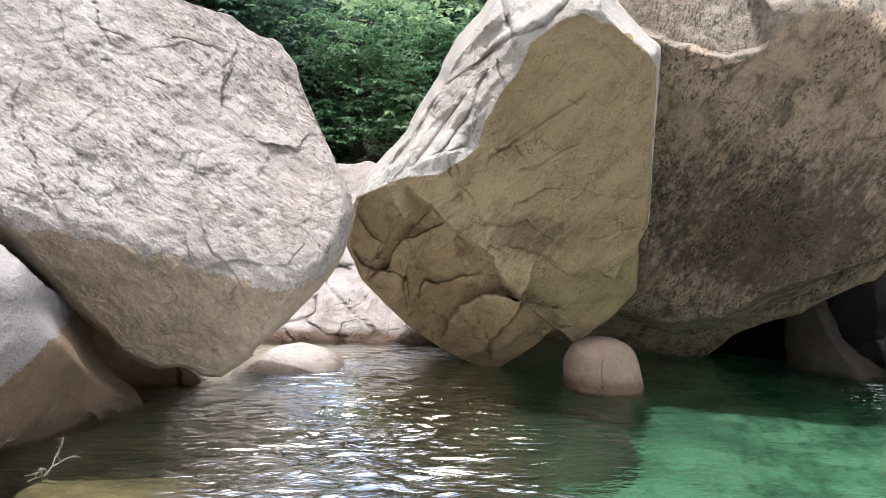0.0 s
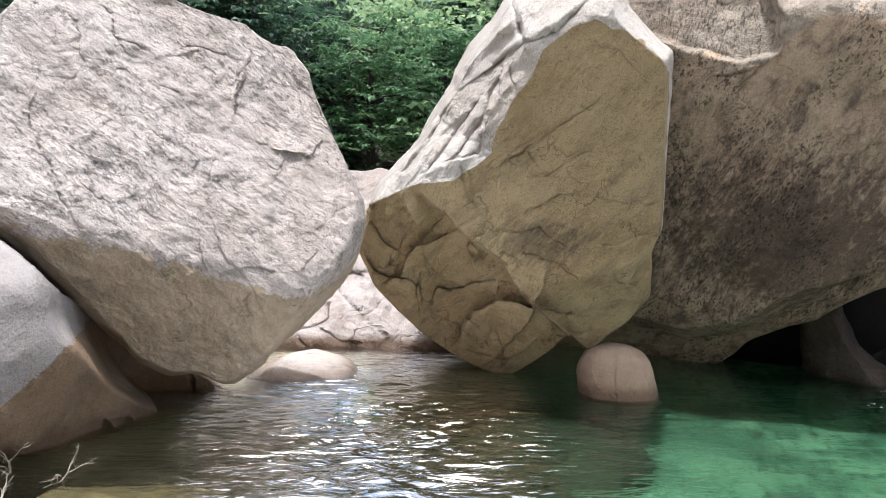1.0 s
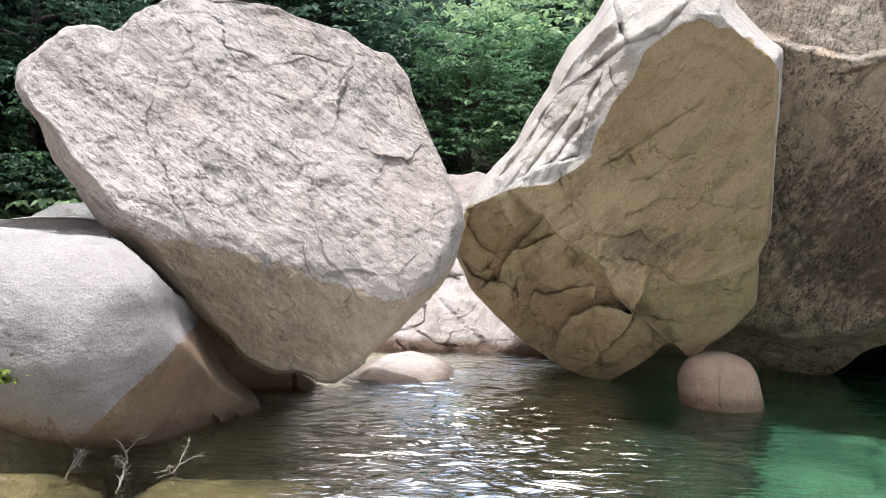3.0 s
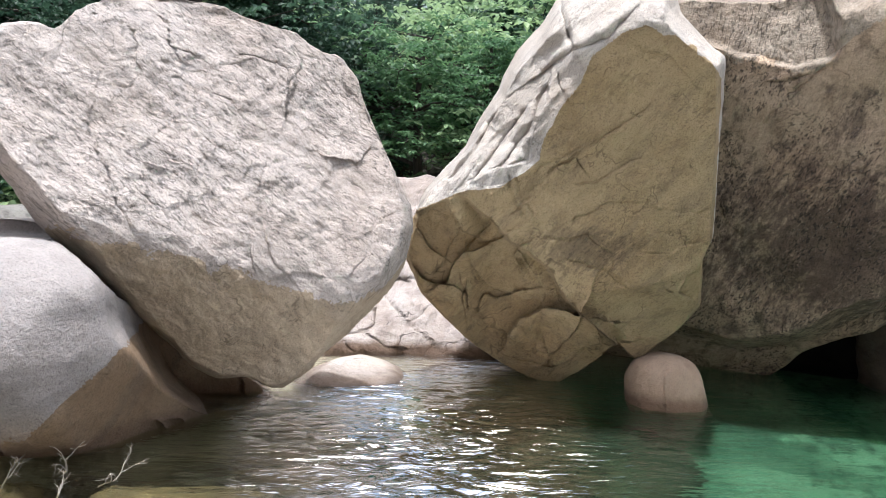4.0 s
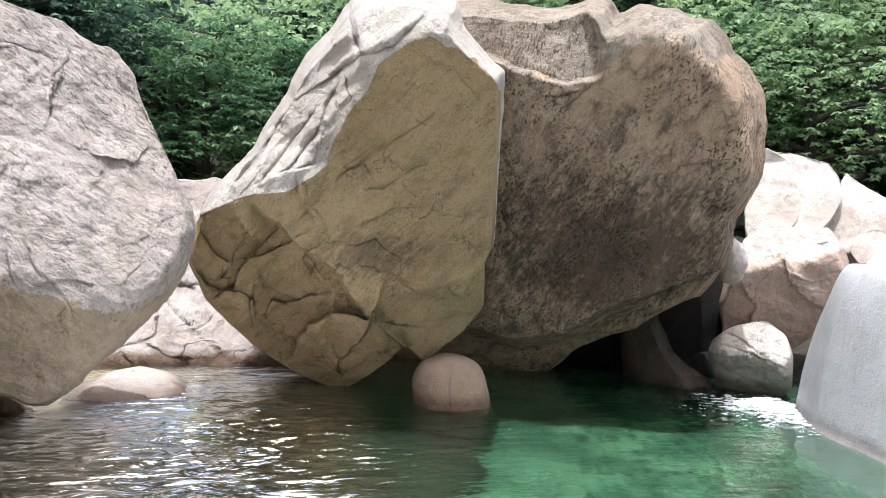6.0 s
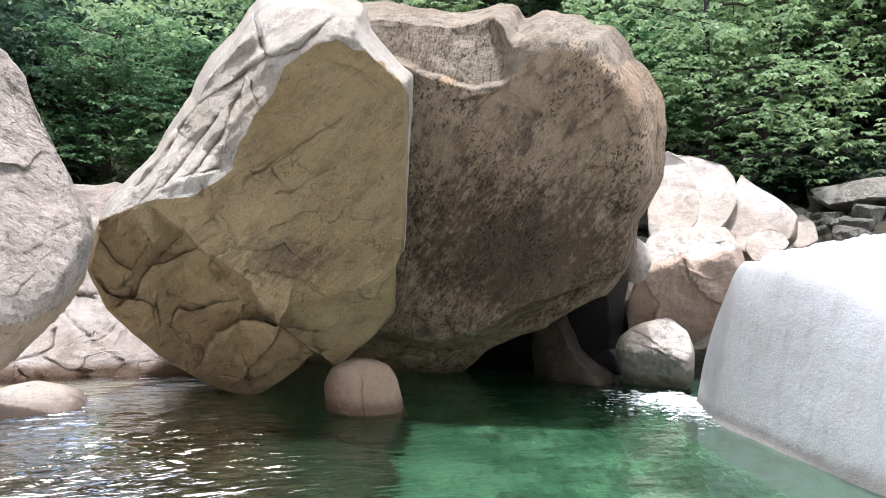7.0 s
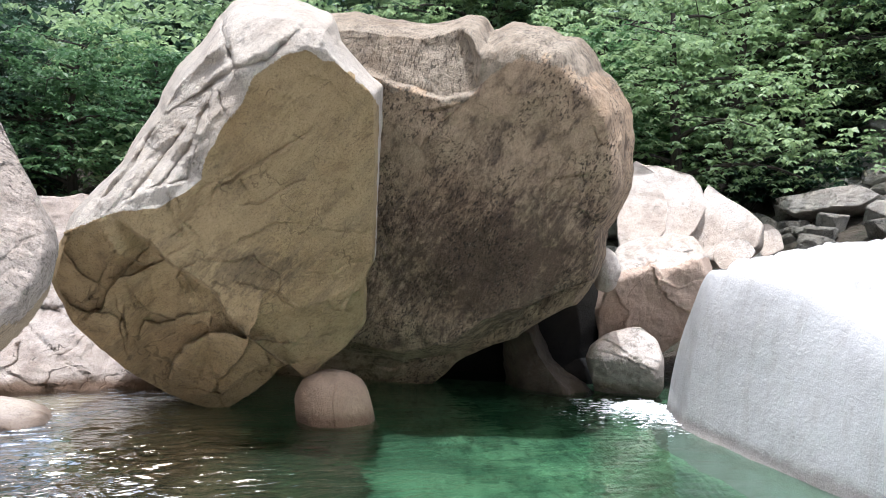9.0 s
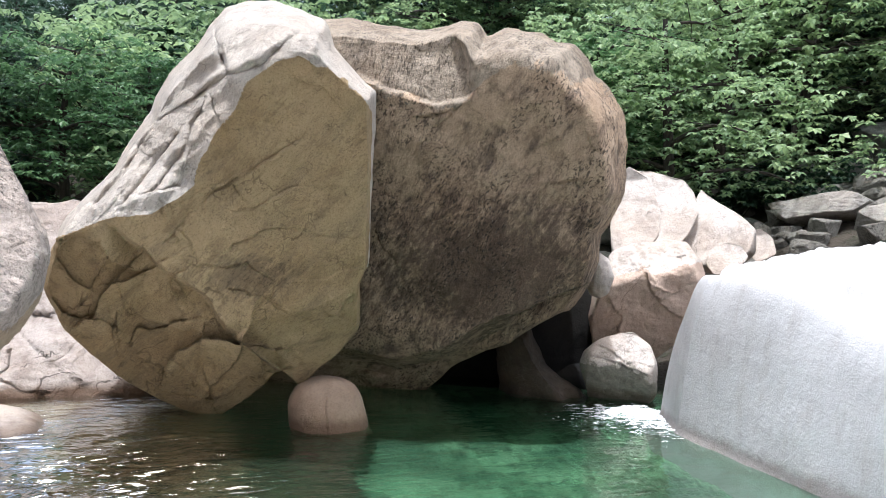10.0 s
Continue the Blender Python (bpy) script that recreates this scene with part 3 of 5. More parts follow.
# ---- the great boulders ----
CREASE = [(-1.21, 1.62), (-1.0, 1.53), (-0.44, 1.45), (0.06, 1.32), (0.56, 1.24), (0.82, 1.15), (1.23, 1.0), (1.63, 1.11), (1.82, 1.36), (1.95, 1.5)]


def upper_left():
    ob = boulder("leaning_boulder", -21.9, 7.0, [(-1.74, 2.59), (-1.67, 2.75), (-1.53, 2.89), (-1.35, 3.02), (-1.16, 3.07), (-1.0, 3.02), (-0.85, 3.17), (-0.68, 3.3), (-0.47, 3.37), (-0.16, 3.39), (0.15, 3.38), (0.48, 3.27), (0.81, 3.21), (1.01, 3.07), (1.2, 3.05), (1.36, 2.87), (1.49, 2.59), (1.63, 2.33), (1.77, 2.06), (1.9, 1.79), (1.93, 1.62), (1.88, 1.36), (1.79, 1.16), (1.57, 0.88), (1.3, 0.58), (1.06, 0.35), (0.86, 0.2), (0.72, 0.18), (0.52, 0.29), (0.33, 0.3), (0.09, 0.41), (-0.1, 0.61), (-0.37, 0.84), (-0.69, 1.12), (-0.89, 1.35), (-1.04, 1.5), (-1.15, 1.63), (-1.34, 1.9), (-1.48, 2.09), (-1.58, 2.32), (-1.69, 2.45)], PALE, front=1.35, back=0.95, bow=3.0, around=760, rings=220, lump=0.035, rough=0.014,
                 groove=0.026, dip=30, seed=1.0, soft=0.16, corner=0.03, chips=[(0.55, 0.035), (0.16, 0.025)], open_wide=0.4,
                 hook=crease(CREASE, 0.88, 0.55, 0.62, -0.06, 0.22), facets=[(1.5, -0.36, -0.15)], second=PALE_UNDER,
                 # painted shade starts just below the crease
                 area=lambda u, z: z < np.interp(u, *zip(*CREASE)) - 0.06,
                 cracks=[([(-0.46, 3.09), (-0.4, 2.94), (-0.37, 2.79), (-0.43, 2.65)], 0.10, 0.016), ([(-0.49, 2.93), (-0.37, 2.84)], 0.06, 0.014), ([(-0.31, 2.95), (-0.32, 2.79), (-0.31, 2.61)], 0.05, 0.02),
                         ([(-0.31, 3.29), (-0.19, 3.19), (-0.15, 3.01), (-0.03, 2.97)], 0.11, 0.022), ([(-0.15, 3.0), (-0.08, 2.89)], 0.06, 0.014), ([(-0.78, 2.82), (-0.74, 2.67), (-0.75, 2.55)], 0.09, 0.018),
                         ([(0.81, 3.11), (0.88, 2.98), (0.85, 2.86), (0.8, 2.73), (0.79, 2.54)], 0.08, 0.02), ([(0.72, 2.96), (0.8, 2.86), (0.76, 2.7)], 0.06, 0.016), ([(-1.02, 3.04), (-0.86, 3.15), (-0.6, 3.22), (-0.36, 3.26)], 0.07, 0.022),
                         ([(1.0, 2.48), (1.1, 2.37)], 0.04, 0.016), ([(-0.8, 2.37), (-0.71, 2.2), (-0.65, 2.04), (-0.58, 1.91)], 0.08, 0.028), ([(-0.45, 1.91), (-0.31, 1.78), (-0.13, 1.67)], 0.06, 0.026), ([(-0.55, 1.77), (-0.46, 1.59)], 0.06, 0.02),
                         ([(0.6, 2.06), (0.55, 1.86), (0.62, 1.58), (0.7, 1.29), (0.87, 1.15), (1.08, 0.8)], 0.05, 0.016), ([(0.39, 2.96), (0.55, 2.98), (0.72, 2.94)], 0.05, 0.014), ([(1.29, 1.94), (1.39, 1.99), (1.47, 1.93)], 0.05, 0.012),
                         ([(1.55, 1.61), (1.75, 1.74), (1.83, 1.79)], 0.07, 0.02), ([(0.49, 0.99), (0.73, 1.0)], 0.04, 0.014), ([(1.03, 0.83), (1.16, 0.65)], 0.04, 0.014), ([(0.65, 0.51), (1.04, 0.53)], 0.04, 0.014),
                         ([(-0.95, 1.65), (-0.75, 1.43), (-0.62, 1.28)], 0.05, 0.02), ([(0.05, 2.7), (0.3, 2.62), (0.6, 2.45)], 0.04, 0.016), ([(0.1, 2.3), (0.32, 2.2), (0.5, 2.1)], 0.04, 0.016), ([(-1.3, 2.7), (-1.1, 2.5), (-0.95, 2.42)], 0.04, 0.018)],
                 ledges=[([(1.12, 2.23), (1.25, 2.20), (1.38, 2.18), (1.48, 2.27)], 0.035, 0.13), ([(-0.05, 2.97), (-0.15, 3.02), (-0.19, 3.2)], 0.06, 0.08),
                         ([(0.79, 2.54), (0.85, 2.86), (0.88, 3.0)], 0.05, 0.10), ([(-0.6, 1.93), (-0.75, 2.3), (-0.72, 2.6)], 0.05, 0.12)])
    tagged(ob, "huge pale pinkish granite boulder leaning against its neighbour", "boulder", "great boulders")


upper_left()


UNDER = [(-1.4, 0.2), (-0.99, 0.08), (-0.84, 0.03), (-0.61, -0.07), (-0.41, -0.12), (-0.17, -0.06), (0.08, 0.22), (0.33, 0.51), (0.52, 0.64), (0.59, 0.85), (0.45, 1.1)]


def lower_left():
    def hollow(u, z, w):
        gap, side = line_distance(u, z, [(-0.06, 1.49), (0.37, 1.03), (0.71, 0.73), (0.97, 0.45), (1.2, 0.31), (1.5, 0.26)])
        over = z > np.interp(u, *zip(*sorted([(-0.06, 1.49), (0.37, 1.03), (0.71, 0.73), (0.97, 0.45), (1.2, 0.31), (1.5, 0.26)])))
        deep = np.where(over, 1.0, 1 - smooth01(gap, 0.10, 0.32)) * np.maximum(smooth01(u, 0.2, 0.8), over)
        # the flank turns under along a rounded edge
        gap, side = line_distance(u, z, UNDER)
        w = w - np.where(side < 0, 0.85 * (np.sqrt(gap ** 2 + 0.006) - 0.077), 0)
        return np.where(w > -0.7, np.maximum(w - 1.5 * deep, -0.7), w)

    # faces below the edge, which get the painted shade
    def under_edge(u, z):
        return line_distance(u, z, UNDER)[1] < 0

    ob = boulder("rounded_boulder", -29.5, 6.9, [(-1.07, 1.53), (-0.84, 1.55), (-0.62, 1.59), (-0.3, 1.59), (-0.06, 1.56), (0.28, 1.41), (0.7, 1.09), (0.91, 0.83), (1.15, 0.58), (1.32, 0.41), (1.4, 0.33), (1.45, 0.3), (1.5, 0.28), (1.6, 0.2), (1.66, 0.07), (1.67, -0.08), (1.62, -0.36), (1.23, -0.67), (0.63, -0.81), (0.14, -0.66), (-0.28, -0.42), (-0.6, -0.23), (-0.84, -0.06), (-1.1, 0.11), (-1.39, 0.47), (-1.42, 1.01), (-1.28, 1.42)], SMOOTH, front=1.3, back=1.8, bow=2.6, around=380, rings=110, lump=0.06, rough=0.008,
                 seed=2.0, corner=0.07, facets=[(1.2, -0.42, -0.02)], hook=hollow, second=SMOOTH_SHADED, area=under_edge, fray=0.16,
                 cracks=[([(-0.84, 0.83), (-0.76, 0.62), (-0.73, 0.44)], 0.03, 0.015), ([(-0.61, -0.05), (-0.37, -0.25), (-0.28, -0.39)], 0.04, 0.03),
                         ([(1.4, 0.26), (1.42, 0.11), (1.54, -0.12)], 0.10, 0.03), ([(-0.61, -0.05), (-0.41, -0.13), (-0.33, -0.25)], 0.06, 0.02), ([(-0.41, -0.12), (-0.13, -0.09)], 0.04, 0.016)],
                 ledges=[([(0.88, -0.25), (0.76, -0.05), (0.83, -0.01), (0.97, 0.0), (1.0, -0.09)][::-1], 0.08, 0.12)])
    tagged(ob, "smooth grey-pink granite boulder rising from the pool", "boulder", "great boulders")


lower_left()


def middle():
    ridge = [(1.9, 3.0), (1.62, 3.28), (1.39, 3.54), (1.16, 3.63), (0.84, 3.62), (0.63, 3.5), (0.4, 3.31), (0.28, 3.03), (0.11, 2.78), (0.01, 2.56), (-0.03, 2.32), (-0.2, 2.16), (-0.4, 2.04), (-0.81, 1.94), (-1.21, 1.75), (-1.5, 1.62)]
    slab = [(-0.84, 1.96), (-0.56, 1.75), (-0.28, 1.52), (-0.08, 1.4), (0.13, 1.21), (0.3, 0.95), (0.57, 0.73), (0.85, 0.51), (1.0, 0.41), (1.38, -0.02)]
    keel = [(1.52, 1.41), (1.11, 1.18), (0.68, 1.08), (0.24, 1.02)]
    folds = [[(-0.05, 2.95), (-0.14, 2.63), (-0.36, 2.3)], [(-0.22, 2.76), (-0.41, 2.46), (-0.65, 2.13)], [(-0.52, 2.66), (-0.7, 2.34), (-0.89, 2.09)], [(0.1, 3.86), (0.13, 3.6), (0.22, 3.4)], [(-0.06, 3.16), (0.21, 3.37), (0.52, 3.51), (0.64, 3.64)]]

    def waver(u, z):
        return 0.05 * fbm(np.stack([u * 3.5, z * 3.5, u * 0 + 1.7], 1), 5, 0.65)

    def front(u, z, w):
        f = soft_min(w, 0.10 - 0.06 * u + 0.27 * z, 0.03)
        wob = waver(u, z)
        along, across = 0.55 * u + 0.83 * z, 0.83 * u - 0.55 * z
        bend = 0.35 * fbm(np.stack([u * 1.1, z * 1.1, u * 0 + 4.2], 1), 2)
        flow = np.abs(perlin(np.stack([(across + bend) * 3.4, along * 0.6, u * 0 + 3.1], 1)))
        flow = 0.22 * flow + 0.10 * np.abs(perlin(np.stack([(across + bend) * 8.0, along * 1.3, u * 0 + 5.1], 1)))
        for line in folds:
            gap, side = line_distance(u + wob, z + wob, line)
            flow = flow + 0.06 * np.exp(-(gap / 0.03) ** 2) - 0.06 * np.exp(-gap / 0.16) * (side > 0)
        gap, side = line_distance(u + wob, z + wob, ridge)
        f = f - np.where(side < 0, 1.15 * (np.sqrt(gap ** 2 + 0.0006) - 0.025) + (flow - 0.08) * smooth01(gap, 0.0, 0.16), 0)
        # a rounded bead of rock runs along the right edge of the face
        f = f - 0.20 * smooth01(u + 0.4 * wob, 1.56, 1.62) * (z > 1.5)
        gap, side = line_distance(u + wob * 0.4, z + wob * 0.4, keel)
        undercut = np.where(side > 0, 0.55 * gap, 0)
        gap, side = line_distance(u + wob * 0.5, z + wob * 0.5, slab)
        grow = smooth01(u, slab[0][0] - 0.02, slab[0][0] + 0.40)
        low = smooth01(gap, 0.0, 0.04) * grow * 0.36 + 0.60 * gap * smooth01(gap, 0, 0.4)
        low = low + smooth01(gap, 0.02, 0.15) * (0.04 - broken(0.8 * u + 0.6 * z, 0.55 * (0.8 * z - 0.6 * u), 0.42, 3.7, 0.42, 0.06) - 0.10 * broken(u, z, 0.17, 9.1, 0.5, 0.1))
        return f - np.where(side < 0, low * (z < ridge_height(u)), undercut)

    us, zs = zip(*sorted(ridge))

    def ridge_height(u):
        return np.interp(u, us, zs)

    # picks the sunlit flank and the bright line down the right edge
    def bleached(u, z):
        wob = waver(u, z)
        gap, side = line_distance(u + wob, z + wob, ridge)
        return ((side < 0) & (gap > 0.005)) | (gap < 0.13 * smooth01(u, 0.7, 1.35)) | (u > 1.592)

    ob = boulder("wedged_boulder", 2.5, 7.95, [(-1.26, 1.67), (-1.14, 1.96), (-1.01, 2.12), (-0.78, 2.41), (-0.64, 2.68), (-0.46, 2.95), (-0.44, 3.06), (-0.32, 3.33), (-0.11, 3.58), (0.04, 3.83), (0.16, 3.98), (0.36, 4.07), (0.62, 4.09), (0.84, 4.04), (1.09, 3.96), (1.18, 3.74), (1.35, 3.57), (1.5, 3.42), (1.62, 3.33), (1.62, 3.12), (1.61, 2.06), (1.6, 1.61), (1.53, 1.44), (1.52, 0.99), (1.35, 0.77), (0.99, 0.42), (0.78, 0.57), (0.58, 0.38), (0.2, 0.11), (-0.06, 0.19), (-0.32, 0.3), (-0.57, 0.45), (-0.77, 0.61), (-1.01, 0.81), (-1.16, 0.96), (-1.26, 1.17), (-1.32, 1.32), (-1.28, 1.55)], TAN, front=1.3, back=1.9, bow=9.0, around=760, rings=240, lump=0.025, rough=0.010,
                 groove=0.010, dip=-40, seed=3.0, corner=0.02, hook=front, second=LIT_TAN, area=bleached, fray=0.0, chips=[(0.6, 0.02), (0.15, 0.025)], open_wide=0.45,
                 cracks=[([(0.97, 2.88), (0.66, 2.64), (0.45, 2.46), (0.15, 2.28), (-0.15, 1.95), (-0.29, 1.78)], 0.09, 0.02), ([(0.4, 2.48), (0.1, 2.33), (-0.2, 2.1)], 0.06, 0.03), ([(0.89, 2.32), (0.67, 2.26), (0.47, 2.11), (0.36, 2.08)], 0.05, 0.014),
                         ([(0.27, 1.75), (0.58, 1.9), (0.79, 1.94), (1.34, 1.88), (1.57, 1.89)], 0.05, 0.014), ([(1.47, 1.58), (1.19, 1.49), (0.97, 1.45)], 0.05, 0.014), ([(0.02, 1.58), (0.17, 1.54), (0.43, 1.6), (0.7, 1.44), (0.66, 1.23), (0.93, 1.07)], 0.06, 0.02),
                         ([(-0.35, 2.15), (-0.3, 1.89), (-0.19, 1.79)], 0.07, 0.022), ([(-0.28, 2.1), (-0.22, 1.9), (-0.05, 1.72)], 0.06, 0.02), ([(-0.06, 3.16), (0.21, 3.37), (0.52, 3.51), (0.62, 3.63)], 0.12, 0.02), ([(0.1, 3.86), (0.13, 3.6), (0.22, 3.4)], 0.09, 0.016),
                         ([(-0.01, 3.12), (0.0, 2.85)], 0.09, 0.02), ([(0.07, 3.12), (0.15, 2.97)], 0.08, 0.02), ([(-0.12, 2.58), (-0.21, 2.31), (-0.5, 2.19)], 0.09, 0.02), ([(1.48, 1.3), (1.52, 1.08), (1.41, 0.99)], 0.08, 0.02), ([(0.3, 1.35), (0.55, 1.3), (0.8, 1.2)], 0.05, 0.02)],
                 ledges=[([(-0.75, 1.4), (-0.84, 1.3), (-0.91, 1.09), (-1.05, 1.01)], 0.16, 0.22), ([(-0.85, 1.5), (-0.96, 1.24), (-1.12, 1.03)][::-1], 0.10, 0.12), ([(-0.33, 1.57), (-0.58, 1.41), (-0.72, 1.38)], 0.08, 0.15), ([(-0.71, 1.01), (-0.66, 0.88), (-0.7, 0.73)], 0.10, 0.18),
                         ([(-0.3, 0.46), (-0.16, 0.73), (0.04, 0.89), (0.41, 0.84)][::-1], 0.22, 0.22), ([(-0.15, 0.62), (0.0, 0.52), (-0.02, 0.41)], 0.08, 0.12), ([(-0.06, 0.19), (0.21, 0.46), (0.41, 0.73), (0.46, 0.9)], 0.16, 0.18), ([(0.27, 0.35), (0.47, 0.52), (0.79, 0.57)], 0.14, 0.18),
                         ([(-0.17, 1.02), (-0.51, 0.94), (-0.61, 0.78)], 0.12, 0.2), ([(-0.22, 1.26), (-0.28, 1.36), (-0.18, 1.45)][::-1], 0.10, 0.10), ([(1.52, 1.0), (1.32, 1.1), (1.48, 1.32)], 0.07, 0.10)])
    tagged(ob, "angular tan granite boulder wedged between two others", "boulder", "great boulders")


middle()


def right_giant():
    us, zs = zip(*[(-3.6, 4.1), (-1.74, 3.87), (-1.22, 3.62), (-0.91, 3.5), (-0.48, 3.43), (-0.22, 3.49), (0.0, 3.66), (0.56, 3.71), (1.16, 3.53), (1.55, 3.45)])

    def shelf(u, z, w):
        wob = 0.05 * fbm(np.stack([u * 3.0, z * 3.0, u * 0 + 2.2], 1), 4, 0.6)
        over = z + wob - np.interp(u, us, zs)
        # a scoop with a floor of its own, walled by a blade of rock; past it the face only leans back
        scoop = 1 - smooth01(u + 0.35 * (z - 4.1) + wob, -0.30, -0.16)
        back = scoop * (0.26 * smooth01(over, -0.02, 0.09) + 0.10 * np.maximum(over, 0)) + (1 - scoop) * (0.05 * np.maximum(over, 0) + 0.02 * smooth01(over, 0, 0.05))
        ripple = 0.06 * np.abs(perlin(np.stack([u * 3.1 + 0.6 * z, z * 2.2, u * 0 + 5.5], 1))) + 0.03 * np.abs(perlin(np.stack([u * 7.5, z * 4.0, u * 0 + 1.5], 1)))
        back = back + ripple * smooth01(over, 0.3, 0.7)
        notch = 0.16 * smooth01(z - 0.9 * np.abs(u - 0.02), 4.02, 4.10) * smooth01(u, -0.12, -0.04)
        return soft_min(w, 1.55 - np.where(over > -0.1, back, 0.0), 0.05) - notch

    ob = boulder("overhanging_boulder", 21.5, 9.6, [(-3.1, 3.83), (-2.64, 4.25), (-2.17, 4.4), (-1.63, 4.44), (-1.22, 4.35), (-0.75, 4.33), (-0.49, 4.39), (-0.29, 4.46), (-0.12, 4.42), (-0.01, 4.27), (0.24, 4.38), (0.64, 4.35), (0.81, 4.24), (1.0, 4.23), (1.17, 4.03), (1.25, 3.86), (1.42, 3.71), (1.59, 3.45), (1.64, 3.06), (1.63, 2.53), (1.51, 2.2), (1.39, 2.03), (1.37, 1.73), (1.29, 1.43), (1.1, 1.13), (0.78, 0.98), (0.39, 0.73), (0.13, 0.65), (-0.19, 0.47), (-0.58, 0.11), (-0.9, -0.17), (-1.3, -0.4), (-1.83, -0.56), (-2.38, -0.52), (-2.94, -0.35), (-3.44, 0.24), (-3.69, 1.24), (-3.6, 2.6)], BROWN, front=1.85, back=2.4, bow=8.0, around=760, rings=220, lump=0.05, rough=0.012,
                 groove=0.016, dip=-62, seed=4.0, soft=0.12, corner=0.02, chips=[(0.9, 0.03), (0.22, 0.03)], open_wide=0.6,
                 facets=[(0.35, 0.0, 0.30), (-0.15, 0.0, 1.0), (2.25, -0.7, 0.12)], hook=shelf,
                 steps=[([(-1.61, 0.53), (-0.93, 0.43), (-0.33, 0.59), (0.06, 0.88), (0.38, 1.03)][::-1], 0.60, 0.10)], second=BROWN_TOP,
                 area=lambda u, z: z > np.interp(u, us, zs) + 0.25 * smooth01(u, -0.3, 0.3),
                 cracks=[([(-0.77, 3.34), (-0.54, 3.36), (-0.28, 3.45)], 0.08, 0.02), ([(-0.82, 2.91), (-0.6, 3.18), (-0.38, 3.38)], 0.08, 0.02), ([(1.2, 3.21), (1.28, 3.05), (1.44, 2.96)], 0.06, 0.016), ([(0.88, 2.61), (1.13, 2.65)], 0.06, 0.016), ([(0.6, 3.0), (0.85, 3.1), (1.0, 3.3)], 0.04, 0.016), ([(1.1, 2.2), (1.3, 2.1), (1.42, 2.12)], 0.05, 0.016), ([(-1.42, 0.34), (-1.01, 0.26), (-0.75, 0.41)], 0.10, 0.025), ([(-1.0, -0.01), (-0.8, 0.2), (-0.61, 0.41)], 0.12, 0.025),
                         ([(-1.61, 0.53), (-0.93, 0.43), (-0.33, 0.59), (0.06, 0.88), (0.38, 1.03)], 0.08, 0.03), ([(-1.39, 1.88), (-0.96, 1.36), (-0.81, 0.97)], 0.02, 0.015), ([(-1.05, 0.09), (-0.72, 0.37), (-0.33, 0.53)], 0.06, 0.03), ([(-0.72, 2.04), (-0.13, 2.27), (0.19, 2.54)], 0.02, 0.015), ([(-0.42, 4.31), (-0.34, 3.98), (-0.13, 3.86)], 0.05, 0.03),
                         ([(-1.31, 0.01), (-0.92, 0.23), (-0.52, 0.32)], 0.10, 0.03), ([(-1.59, 0.23), (-1.26, 0.31), (-0.85, 0.3)], 0.08, 0.03), ([(-1.17, -0.12), (-0.85, 0.1), (-0.59, 0.38)], 0.10, 0.03)])
    tagged(ob, "enormous brown stained granite boulder overhanging a dark cave", "boulder", "great boulders")


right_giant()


def white_slab():
    """A bleached bedrock slab along the pool: a sloping face, a rounded crest and a long back."""
    rows, cols = 260, 190
    q = np.linspace(0, 1, rows)[:, None] * np.ones((1, cols))
    k = np.ones((rows, 1)) * np.linspace(0, 1, cols)[None]
    y = 8.5 - 8.5 * q
    line = np.interp(y, [0, 5.05, 6.1, 7.1, 7.9, 8.5], [5.0, 4.97, 5.0, 5.06, 5.35, 6.3])
    crest = np.interp(y, [0, 4.9, 5.4, 5.7, 6.8, 7.4, 8.0, 8.5], [0.9, 1.33, 1.45, 1.56, 1.66, 1.62, 1.1, 0.4])
    face = np.clip(k / 0.45, 0, 1)
    top = np.clip((k - 0.45) / 0.55, 0, 1)
    x = line + 0.40 * face ** 1.5 + 6.0 * top ** 1.3 - 0.4 * np.maximum(0.23 - face, 0) / 0.23
    z = -1.0 + (crest + 1.0) * np.sin(face * math.pi / 2) ** 0.9 + (2.15 - crest) * (1 - (1 - top) ** 2.2)
    z = np.where(top > 0.75, z - 3 * (top - 0.75) ** 2, z)
    v = np.stack([x, y, z], -1).reshape(-1, 3)
    quads = grid_quads(rows, cols, False)
    nrm = normals_of(v, quads)
    chip = smooth01(top, 0.0, 0.03) * (1 - smooth01(top, 0.03, 0.30))
    v = v - nrm * (chip.reshape(-1) * (0.05 + 0.10 * np.abs(fbm(v * 2.2, 4, 0.6))))[:, None]
    worn = (smooth01(top, 0.02, 0.08)).reshape(-1)
    v = v + nrm * (0.05 * fbm(v * 0.7, 2) + 0.004 * fbm(v * 4.0, 3) + worn * (0.12 * fbm(v * (2.0, 3.5, 2.0), 5, 0.62) - 0.16 * np.maximum(0, fbm(v * (1.6, 4.5, 1.6) + 3.0, 4, 0.6) - 0.05) ** 0.6))[:, None]
    base = np.array([6.0, 5.0, -1.0])
    ob = mesh_object("bedrock_slab", v - base, quads, WHITE)
    ob.location = base
    tagged(ob, "smooth bleached white granite slab sloping into the pool", "rock slab")


white_slab()

# ---- smaller rocks round the pool ----
SMALL = dict(around=150, rings=44, lump=0.03, rough=0.010, corner=0.03)
